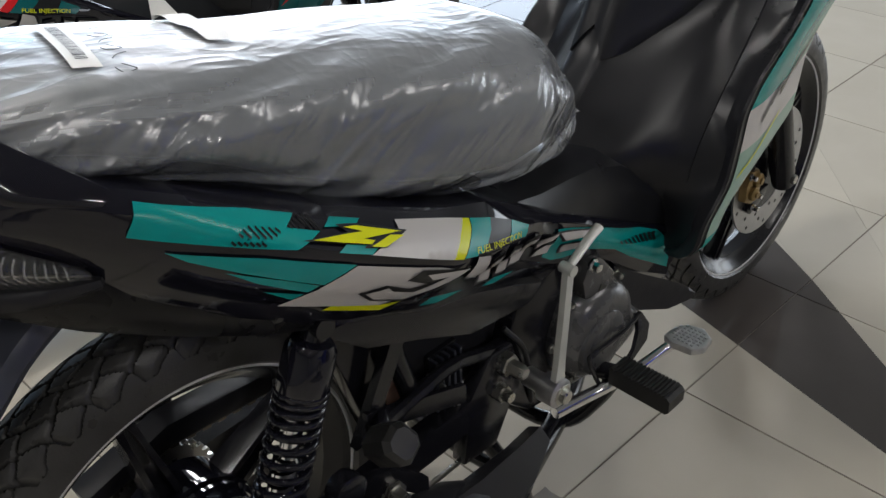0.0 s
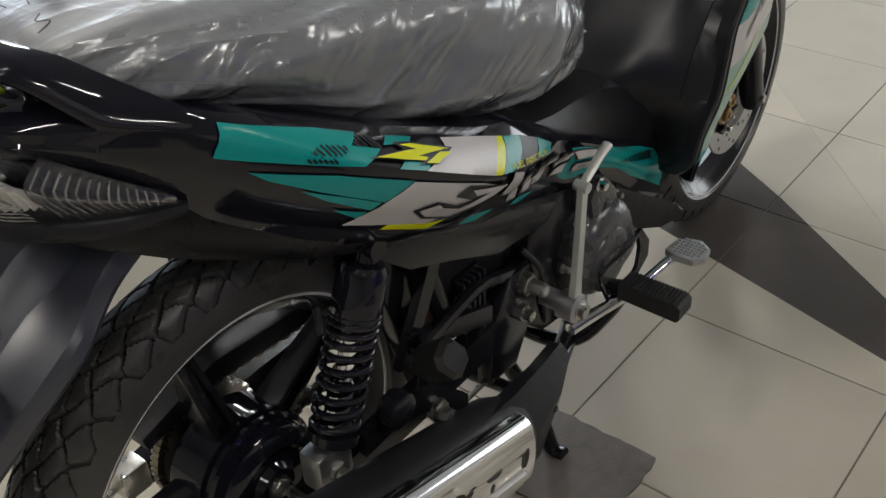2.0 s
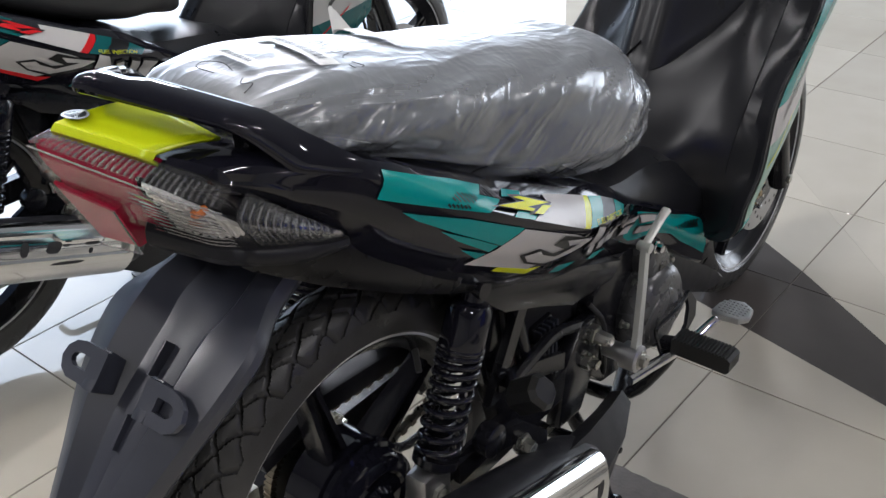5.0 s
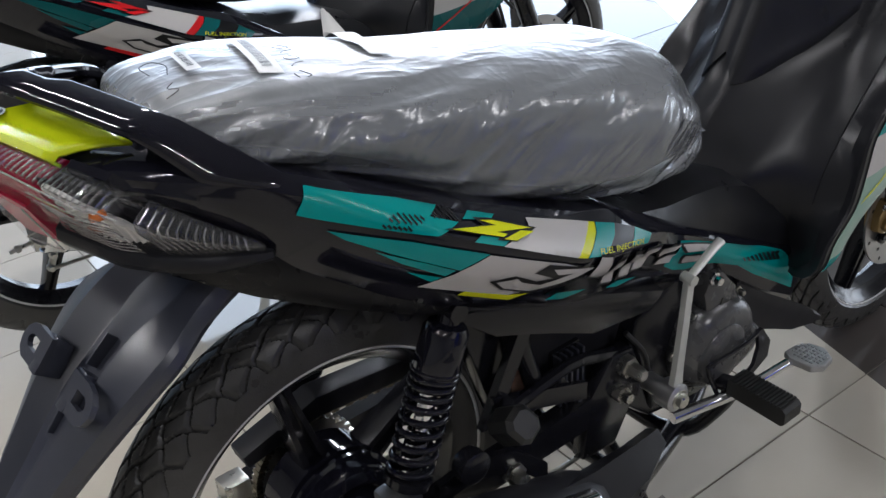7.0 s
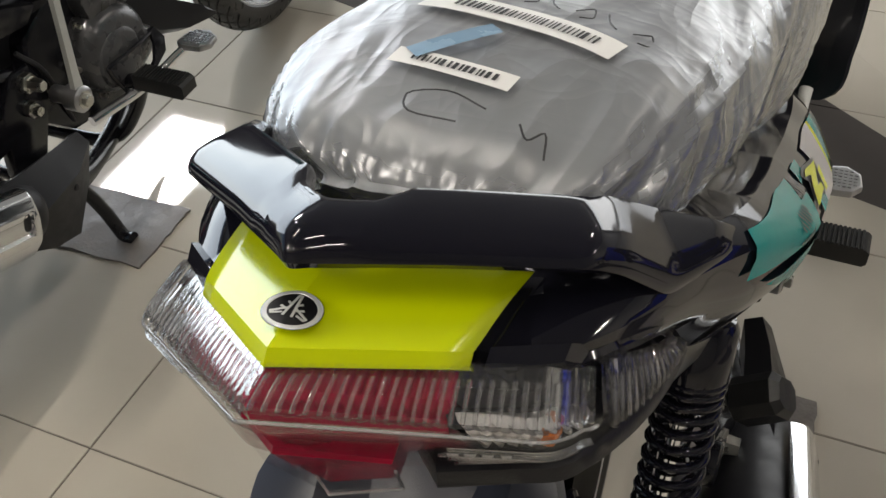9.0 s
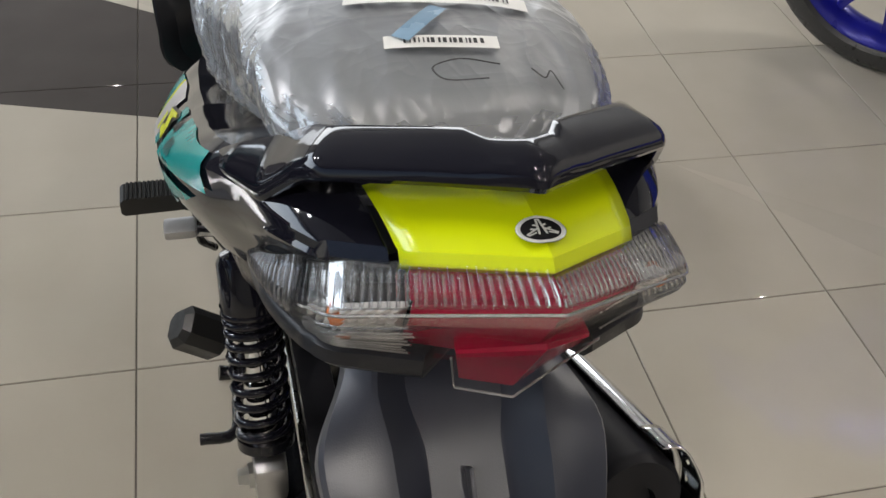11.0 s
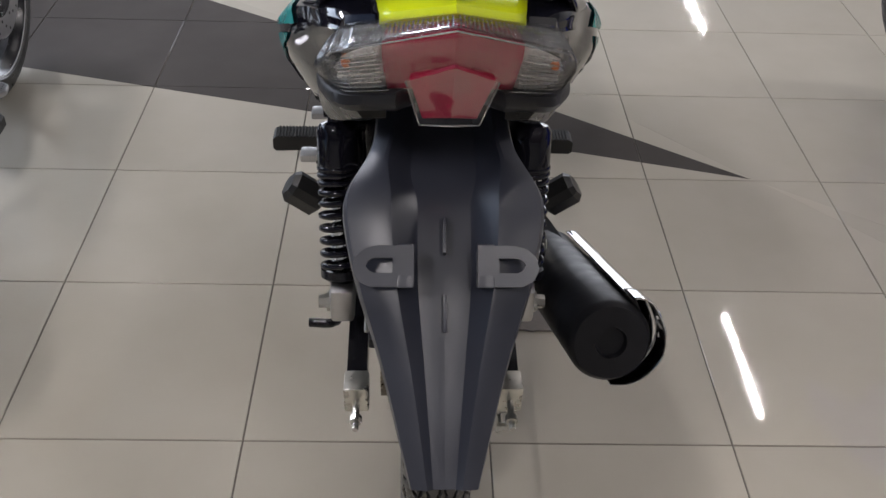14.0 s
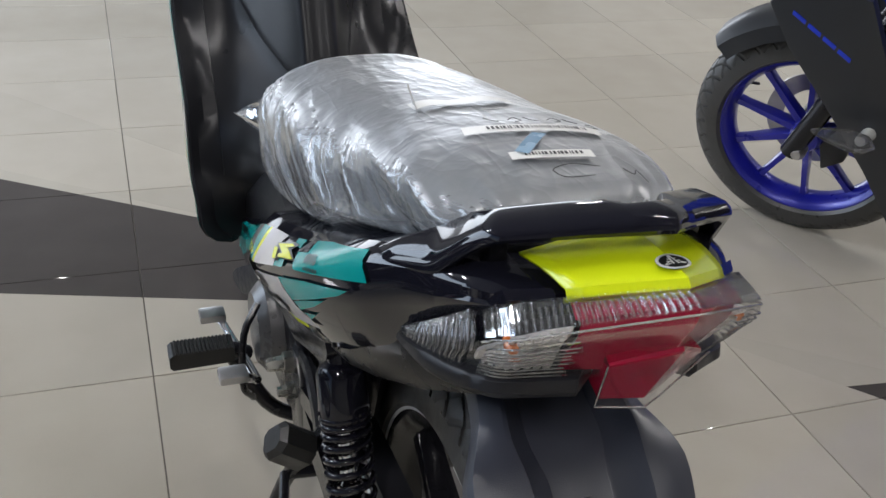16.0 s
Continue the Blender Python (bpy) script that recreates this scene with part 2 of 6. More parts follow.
def film_material(name):
    """Crinkled clear wrapping film: see-through, with a milky sheen and gloss, and long folds."""
    m = bpy.data.materials.new(name)
    m.use_nodes = True
    nt = m.node_tree
    N, K = nt.nodes, nt.links
    N.remove(N["Principled BSDF"])
    out = N["Material Output"]
    tc = N.new("ShaderNodeTexCoord")
    geo = N.new("ShaderNodeNewGeometry")
    sep = N.new("ShaderNodeSeparateXYZ")
    K.new(geo.outputs["True Normal"], sep.inputs[0])
    side = N.new("ShaderNodeMath")
    side.operation = 'ABSOLUTE'
    K.new(sep.outputs[0], side.inputs[0])

    def folds(tilt, scale, weight):
        """Crests of a stretched noise: long along y after tilting about x."""
        rot = N.new("ShaderNodeMapping")
        rot.inputs["Rotation"].default_value = (radians(-tilt), 0, 0)
        K.new(tc.outputs["Object"], rot.inputs[0])
        mp = N.new("ShaderNodeMapping")
        mp.inputs["Scale"].default_value = scale
        K.new(rot.outputs[0], mp.inputs[0])
        no = N.new("ShaderNodeTexNoise")
        no.inputs["Scale"].default_value, no.inputs["Detail"].default_value = 1.0, 1.5
        no.inputs["Roughness"].default_value, no.inputs["Distortion"].default_value = 0.4, 0.5
        K.new(mp.outputs[0], no.inputs[0])
        sub = N.new("ShaderNodeMath")
        sub.operation = 'SUBTRACT'
        sub.inputs[1].default_value = 0.5
        K.new(no.outputs[0], sub.inputs[0])
        ab = N.new("ShaderNodeMath")
        ab.operation = 'ABSOLUTE'
        K.new(sub.outputs[0], ab.inputs[0])
        mu = N.new("ShaderNodeMath")
        mu.operation = 'MULTIPLY'
        mu.inputs[1].default_value = -weight
        K.new(ab.outputs[0], mu.inputs[0])
        return mu.outputs[0]

    def gather(outs):
        for o in outs[1:]:
            ad = N.new("ShaderNodeMath")
            ad.operation = 'ADD'
            K.new(outs[0], ad.inputs[0])
            K.new(o, ad.inputs[1])
            outs = [ad.outputs[0]] + list(outs[1:])
        return outs[0]
    # flanks: folds that climb forward; top and ends: gathers that run down and back
    flank = gather([folds(24, (4, 3.0, 22), 1.0), folds(35, (5, 4.0, 46), 0.36), folds(52, (6, 9, 30), 0.18)])
    ends = gather([folds(-60, (22, 7, 9), 0.6), folds(-50, (52, 16, 20), 0.26), folds(0, (30, 30, 30), 0.16), folds(20, (18, 40, 40), 0.10)])
    # folds come in patches, with smooth film between them
    pn = N.new("ShaderNodeTexNoise")
    pn.inputs["Scale"].default_value, pn.inputs["Detail"].default_value = 7.0, 1.0
    K.new(tc.outputs["Object"], pn.inputs[0])
    pm = N.new("ShaderNodeMapRange")
    pm.inputs["From Min"].default_value, pm.inputs["From Max"].default_value = 0.40, 0.62
    pm.inputs["To Min"].default_value, pm.inputs["To Max"].default_value = 0.28, 1.05
    K.new(pn.outputs[0], pm.inputs[0])
    patchy = N.new("ShaderNodeMath")
    patchy.operation = 'MULTIPLY'
    K.new(flank, patchy.inputs[0])
    K.new(pm.outputs[0], patchy.inputs[1])
    flank = patchy.outputs[0]
    both = N.new("ShaderNodeMix")
    K.new(side.outputs[0], both.inputs["Factor"])
    K.new(ends, both.inputs["A"])
    K.new(flank, both.inputs["B"])
    total = both.outputs["Result"]
    bp = N.new("ShaderNodeBump")
    bp.inputs["Strength"].default_value, bp.inputs["Distance"].default_value = 0.9, 0.030
    K.new(total, bp.inputs["Height"])
    # the film lies tighter on the flat top than on the flanks
    tight = N.new("ShaderNodeMapRange")
    tight.inputs["From Min"].default_value, tight.inputs["From Max"].default_value = 0.45, 0.95
    tight.inputs["To Min"].default_value, tight.inputs["To Max"].default_value = 0.95, 0.45
    K.new(sep.outputs[2], tight.inputs[0])
    K.new(tight.outputs[0], bp.inputs["Strength"])
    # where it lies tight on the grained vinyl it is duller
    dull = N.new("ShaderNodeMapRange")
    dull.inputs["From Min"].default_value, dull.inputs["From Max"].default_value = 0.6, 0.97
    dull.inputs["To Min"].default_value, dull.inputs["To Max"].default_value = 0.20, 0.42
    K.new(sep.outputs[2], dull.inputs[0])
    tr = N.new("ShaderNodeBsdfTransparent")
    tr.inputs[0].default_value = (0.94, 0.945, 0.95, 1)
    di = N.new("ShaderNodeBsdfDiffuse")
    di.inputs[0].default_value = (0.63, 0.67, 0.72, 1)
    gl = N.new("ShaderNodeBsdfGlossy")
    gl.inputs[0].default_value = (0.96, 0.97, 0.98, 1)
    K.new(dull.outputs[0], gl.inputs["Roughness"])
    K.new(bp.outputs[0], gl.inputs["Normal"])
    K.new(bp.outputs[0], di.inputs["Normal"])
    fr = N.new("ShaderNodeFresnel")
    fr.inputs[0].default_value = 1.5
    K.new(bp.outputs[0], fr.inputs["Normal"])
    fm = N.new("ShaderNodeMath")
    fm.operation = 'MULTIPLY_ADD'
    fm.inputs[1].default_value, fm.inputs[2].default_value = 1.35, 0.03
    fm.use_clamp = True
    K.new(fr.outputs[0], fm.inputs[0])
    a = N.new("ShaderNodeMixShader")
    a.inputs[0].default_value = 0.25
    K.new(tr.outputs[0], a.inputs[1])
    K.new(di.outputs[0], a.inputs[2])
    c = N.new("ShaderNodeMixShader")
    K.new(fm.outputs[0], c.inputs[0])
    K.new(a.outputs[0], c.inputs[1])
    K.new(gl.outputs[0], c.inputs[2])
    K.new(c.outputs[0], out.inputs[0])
    return m


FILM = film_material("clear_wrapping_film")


# ---------- mesh helpers ----------
def part(name, bm, mat, parent, label="", sharp=38.0, smooth=True):
    """One bmesh as one mesh object under a thing or a part."""
    bmesh.ops.recalc_face_normals(bm, faces=bm.faces)
    me = bpy.data.meshes.new(name)
    bm.to_mesh(me)
    bm.free()
    for p in me.polygons:
        p.use_smooth = smooth
    if smooth:
        me.set_sharp_from_angle(angle=radians(sharp))
    for m in (mat if isinstance(mat, (list, tuple)) else [mat]):
        me.materials.append(m)
    ob = new(name, me)
    if parent is not None:
        ob.parent = parent
    if label:
        tagged(ob, label)
    return ob


def curve(tab, t):
    """Smooth value of a table of (t, value, ...) rows at t."""
    n = len(tab)
    if t <= tab[0][0]:
        return list(tab[0][1:])
    if t >= tab[-1][0]:
        return list(tab[-1][1:])
    i = max(k for k in range(n - 1) if tab[k][0] <= t)
    a, b = tab[i], tab[i + 1]
    h = b[0] - a[0]
    u = (t - a[0]) / h
    out = []
    for k in range(1, len(a)):
        d = (b[k] - a[k]) / h
        d0 = (a[k] - tab[i - 1][k]) / (a[0] - tab[i - 1][0]) if i else d
        d1 = (tab[i + 2][k] - b[k]) / (tab[i + 2][0] - b[0]) if i + 2 < n else d
        m0 = 0 if d0 * d <= 0 and i else (d0 + d) / 2
        m1 = 0 if d1 * d <= 0 and i + 2 < n else (d1 + d) / 2
        out.append((2 * u**3 - 3 * u**2 + 1) * a[k] + (u**3 - 2 * u**2 + u) * h * m0 + (3 * u**2 - 2 * u**3) * b[k] + (u**3 - u**2) * h * m1)
    return out


def loft(rings, closed=True, caps=True, bm=None):
    bm = bm or bmesh.new()
    rows = [[bm.verts.new(p) for p in r] for r in rings]
    n = len(rows[0])
    for a, b in zip(rows, rows[1:]):
        for i in range(n if closed else n - 1):
            j = (i + 1) % n
            try:
                bm.faces.new((a[i], a[j], b[j], b[i]))
            except ValueError:
                pass
    if caps and closed:
        for r in (rows[0], rows[-1]):
            try:
                bm.faces.new(r)
            except ValueError:
                pass
    return bm


def sweep(points, r, n=10, steps=0, bm=None, flat=1.0, closed=False):
    """A tube of radius r (or radii) along points; steps: smooth the line with so many points a span."""
    P = [Vector(p) for p in points]
    R = list(r) if isinstance(r, (list, tuple)) else [r] * len(P)
    if steps:
        T, Q, S = list(range(len(P))), [], []
        tab = [(i, *p, q) for i, (p, q) in enumerate(zip(P, R))]
        for k in range((len(P) - 1) * steps + 1):
            v = curve(tab, k / steps)
            Q.append(Vector(v[:3]))
            S.append(v[3])
        P, R = Q, S
    rings, up = [], None
    for i, p in enumerate(P):
        d = (P[min(i + 1, len(P) - 1)] - P[max(i - 1, 0)]).normalized()
        if up is None:
            up = Vector((0, 0, 1)) if abs(d.z) < 0.9 else Vector((1, 0, 0))
        s = d.cross(up).normalized()
        up = s.cross(d).normalized()
        rings.append([p + (s * math.cos(a) * R[i] + up * math.sin(a) * R[i] * flat) for a in (2 * math.pi * k / n for k in range(n))])
    return loft(rings, bm=bm, caps=not closed)


def lathe(profile, centre, n=64, axis='x', bm=None, closed=False):
    """Profile of (along, radius) turned about an axis through centre."""
    bm = bm or bmesh.new()
    c = Vector(centre)
    rings = []
    for k in range(n):
        a = 2 * math.pi * k / n
        ring = []
        for u, r in profile:
            if axis == 'x':
                v = Vector((u, r * math.cos(a), r * math.sin(a)))
            elif axis == 'y':
                v = Vector((r * math.cos(a), u, r * math.sin(a)))
            else:
                v = Vector((r * math.cos(a), r * math.sin(a), u))
            ring.append(bm.verts.new(c + v))
        rings.append(ring)
    m = len(profile)
    for k in range(n):
        a, b = rings[k], rings[(k + 1) % n]
        for i in range(m if closed else m - 1):
            j = (i + 1) % m
            bm.faces.new((a[i], a[j], b[j], b[i]))
    bmesh.ops.remove_doubles(bm, verts=bm.verts, dist=1e-5)
    return bm


def between(p, q, profile, n=20, bm=None):
    """Profile of (fraction or metres along p to q, radius) turned about the line."""
    p, q = Vector(p), Vector(q)
    d = (q - p)
    m = Matrix.Translation(p) @ d.to_track_quat('Z', 'Y').to_matrix().to_4x4()
    b2 = lathe([(u * d.length, r) for u, r in profile], (0, 0, 0), n, 'z')
    bmesh.ops.transform(b2, matrix=m, verts=b2.verts)
    if bm is None:
        return b2
    me = bpy.data.meshes.new("tmp")
    b2.to_mesh(me)
    b2.free()
    bm.from_mesh(me)
    bpy.data.meshes.remove(me)
    return bm


def join(bm, other):
    me = bpy.data.meshes.new("tmp")
    other.to_mesh(me)
    other.free()
    bm.from_mesh(me)
    bpy.data.meshes.remove(me)
    return bm


def box(lo, hi, bevel=0.0, bm=None, seg=2):
    b = bmesh.new()
    bmesh.ops.create_cube(b, size=1)
    for v in b.verts:
        v.co = Vector([(lo[i] + hi[i]) / 2 + v.co[i] * (hi[i] - lo[i]) for i in range(3)])
    if bevel:
        bmesh.ops.bevel(b, geom=b.edges[:], offset=bevel, segments=seg, affect='EDGES', profile=0.6)
    return join(bm, b) if bm else b


def prism(poly, a0, a1, axis='x', bevel=0.0, bm=None, seg=2):
    """A flat polygon given thickness along an axis; poly in the other two axes in order."""
    b = bmesh.new()

    def at(u, v, w):
        return (w, u, v) if axis == 'x' else (u, w, v) if axis == 'y' else (u, v, w)
    lo = [b.verts.new(at(u, v, a0)) for u, v in poly]
    hi = [b.verts.new(at(u, v, a1)) for u, v in poly]
    b.faces.new(lo)
    b.faces.new(hi)
    n = len(poly)
    for i in range(n):
        b.faces.new((lo[i], lo[(i + 1) % n], hi[(i + 1) % n], hi[i]))
    if bevel:
        bmesh.ops.recalc_face_normals(b, faces=b.faces)
        bmesh.ops.bevel(b, geom=b.edges[:], offset=bevel, segments=seg, affect='EDGES', profile=0.6)
    return join(bm, b) if bm else b


def mirrored(bm):
    """The same mesh on the other side."""
    b = bm.copy()
    for v in b.verts:
        v.co.x = -v.co.x
    bmesh.ops.reverse_faces(b, faces=b.faces)
    return b


def bolt(p, r, h, direction, mat, parent, name="bolt"):
    q = Vector(p) + Vector(direction).normalized() * h
    return part(name, between(p, q, [(0, 0), (0, r * 1.5), (0.25, r * 1.5), (0.26, r), (0.9, r), (1, r * 0.8), (1, 0)], 8), mat, parent, sharp=25)

# ---------- the place and its things ----------
# ---------- room ----------
def slab(name, lo, hi, mat, label, category):
    ob = part(name, box(lo, hi), mat, None, smooth=False)
    return tagged(ob, label, category, kind="structure")


RX0, RX1, RY0, RY1 = -4.6, 5.6, -4.6, 12.0
slab("wall_south", (RX0 - 0.2, RY0 - 0.2, 0), (RX1 + 0.2, RY0, CEIL), WALL_DARKENED, "unseen plain showroom wall, darkened to dim reflections", "wall")
wall_n = bmesh.new()
for lo, hi in (((RX0 - 0.2, RY1, 0), (RX1 + 0.2, RY1 + 0.2, 0.2)), ((RX0 - 0.2, RY1, 2.4), (RX1 + 0.2, RY1 + 0.2, CEIL)), ((RX0 - 0.2, RY1, 0.2), (-4.1, RY1 + 0.2, 2.4)), ((5.1, RY1, 0.2), (RX1 + 0.2, RY1 + 0.2, 2.4))):
    box(lo, hi, bm=wall_n)
tagged(part("wall_north", wall_n, WALL_LIGHTENED, None, smooth=False), "unseen wall with a wide shop window, lightened to brighten the floor", "wall", kind="structure")
slab("wall_east", (RX1, RY0, 0), (RX1 + 0.2, RY1, CEIL), WALL_DARKENED, "unseen plain showroom wall, darkened to dim reflections", "wall")
wall_w = bmesh.new()
for lo, hi in (((RX0 - 0.2, RY0, 0), (RX0, RY1, 0.25)), ((RX0 - 0.2, RY0, 2.85), (RX0, RY1, CEIL)), ((RX0 - 0.2, RY0, 0.25), (RX0, -2.9, 2.85)), ((RX0 - 0.2, 5.7, 0.25), (RX0, RY1, 2.85))):
    box(lo, hi, bm=wall_w)
tagged(part("wall_west", wall_w, WALL_DARKENED, None, smooth=False), "unseen wall with a wide shop window, darkened to dim reflections", "wall", kind="structure")
slab("ceiling", (RX0 - 0.2, RY0 - 0.2, CEIL), (RX1 + 0.2, RY1 + 0.2, CEIL + 0.15), CEIL_DARKENED, "unseen flat showroom ceiling, darkened to dim its reflections", "ceiling")
slab("floor", (RX0 - 0.2, RY0 - 0.2, -0.12), (RX1 + 0.2, RY1 + 0.2, -0.0025), GROUT, "grout bed of a polished cream tile floor", "floor")
floor = bpy.data.objects["floor"]

for tx, ty, tw in TUBES_AND_FILL:
    fx = tagged(new("ceiling_light"), "ceiling batten light, most of the set added as unseen fill", "lamp", "ceiling battens")
    fx.location = (tx, ty, CEIL)
    part("housing", box((-0.045, -0.48, -0.055), (0.045, 0.48, -0.0), 0.006), CEIL_DARKENED, fx)

for tx, ty, sx, sy, tw in PANELS:
    fx = tagged(new("ceiling_light"), "square panel light set in the ceiling, in the ceiling's darkened colour", "lamp", "ceiling panels")
    fx.location = (tx, ty, CEIL)
    part("frame", box((-sx / 2 - 0.03, -sy / 2 - 0.03, -0.02), (sx / 2 + 0.03, sy / 2 + 0.03, 0.0), 0.004), CEIL_DARKENED, fx)


# floor tiles of 0.4 m, cut where the dark star rays cross them
def clip(poly, a, b, keep):
    """The side of a convex polygon left (keep 1) or right (-1) of the line a to b."""
    out = []
    dx, dy = b[0] - a[0], b[1] - a[1]

    def side(p):
        return keep * (dx * (p[1] - a[1]) - dy * (p[0] - a[0]))
    for i, p in enumerate(poly):
        q = poly[(i + 1) % len(poly)]
        s, t = side(p), side(q)
        if s >= 0:
            out.append(p)
        if s * t < 0:
            u = s / (s - t)
            out.append((p[0] + u * (q[0] - p[0]), p[1] + u * (q[1] - p[1])))
    return out


def area(poly):
    return abs(sum(p[0] * q[1] - q[0] * p[1] for p, q in zip(poly, poly[1:] + poly[:1]))) / 2 if len(poly) > 2 else 0


RAYS = [[(0.642, 0.406), (0.0, 0.867), (-1.385, 1.752), (-2.45, 2.37), (-2.45, 1.235), (0.0, 0.578)],
        [(0.97, 0.05), (2.6, -1.75), (2.6, -0.10)]]


def tile_mesh(poly, bm):
    """A tile with a small bevelled rim."""
    cx, cy = sum(p[0] for p in poly) / len(poly), sum(p[1] for p in poly) / len(poly)
    rows = []
    for k, z in ((0.0, -0.006), (0.0, -0.0008), (0.004, 0.0)):
        rows.append([bm.verts.new((p[0] + (cx - p[0]) * k, p[1] + (cy - p[1]) * k, z)) for p in poly])
    n = len(poly)
    for a, b in zip(rows, rows[1:]):
        for i in range(n):
            bm.faces.new((a[i], a[(i + 1) % n], b[(i + 1) % n], b[i]))
    bm.faces.new(rows[-1])


T, GAP = 0.4, 0.0013
near, far, count = [], {0: bmesh.new(), 1: bmesh.new()}, 0
for i in range(-11, 13):
    for j in range(-11, 30):
        x0, y0 = i * T + GAP, j * T + GAP
        pieces = [([(x0, y0), (x0 + T - 2 * GAP, y0), (x0 + T - 2 * GAP, y0 + T - 2 * GAP), (x0, y0 + T - 2 * GAP)], 0)]
        for ray in RAYS:
            done = []
            for poly, kind in pieces:
                rest = poly
                for a, b in zip(ray, ray[1:] + ray[:1]):
                    if area(rest) < 1e-6:
                        break
                    cut = clip(rest, a, b, -1)
                    if area(cut) > 2e-5:
                        done.append((cut, kind))
                    rest = clip(rest, a, b, 1)
                if area(rest) > 2e-5:
                    done.append((rest, 1))
            pieces = done
        for poly, kind in pieces:
            if -6 <= i < 7 and -5 <= j < 12 and count < 290:
                count += 1
                b = bmesh.new()
                tile_mesh(poly, b)
                part("tile", b, TILE_DARK if kind else TILE_CREAM, floor, smooth=False)
            else:
                tile_mesh(poly, far[kind])
tagged(part("far_tiles", far[0], TILE_CREAM, floor, smooth=False), kind="stuff")
tagged(part("far_dark_tiles", far[1], TILE_DARK, floor, smooth=False), kind="stuff")


def floor_board(cx, cy, rz, w, h, seed):
    """A torn piece of grey board under a stand."""
    rnd = random.Random(seed)
    pts = []
    for (ax, ay), (bx, by) in (((-w, -h), (w, -h)), ((w, -h), (w, h)), ((w, h), (-w, h)), ((-w, h), (-w, -h))):
        for k in range(14):
            u = k / 14
            pts.append((ax + (bx - ax) * u + rnd.uniform(-0.0022, 0.0022), ay + (by - ay) * u + rnd.uniform(-0.0022, 0.0022)))
    ob = part("floor_board", prism(pts, 0.0006, 0.005, 'z'), MAT_BOARD, None, smooth=False)
    ob.matrix_world = pose(cx, cy, 0, 0, 0, rz)
    return tagged(ob, "torn dark grey board lying on the tiles", "board", "boards under stands")


# ---------- wheels ----------
def tyre_bm(c, R, w, rim_r, depth=0.009, n=960, m=72):
    """A road tyre with cut grooves across its crown."""
    bm = bmesh.new()
    cx, cy, cz = c
    prof = []
    for k in range(m + 1):
        a = math.pi * k / m
        s = -math.cos(a)
        x = s * w * 0.5 * (1.0 if abs(s) < 0.9 else 1.0)
        hgt = math.sin(a) ** 0.62
        prof.append((x if k not in (0, m) else x * 0.72, rim_r + (R - rim_r) * hgt, s))
    rings = []
    for i in range(n):
        th = 2 * math.pi * i / n
        ring = []
        for x, r, s in prof:
            if abs(s) < 0.93:
                u = th * 36 / (2 * math.pi)
                g = 0.0
                for ph, sl in ((0.0, 2.3), (0.5, -2.3)):
                    q = (u + ph + sl * s + 0.10 * math.sin(11 * s + ph)) % 1.0
                    g = max(g, min(1, max(0, (0.075 - abs(q - 0.5)) / 0.035)))
                r = r - depth * g
            ring.append(bm.verts.new((cx + x, cy + r * math.cos(th), cz + r * math.sin(th))))
        rings.append(ring)
    for i in range(n):
        a, b = rings[i], rings[(i + 1) % n]
        for k in range(m):
            bm.faces.new((a[k], a[k + 1], b[k + 1], b[k]))
    return bm


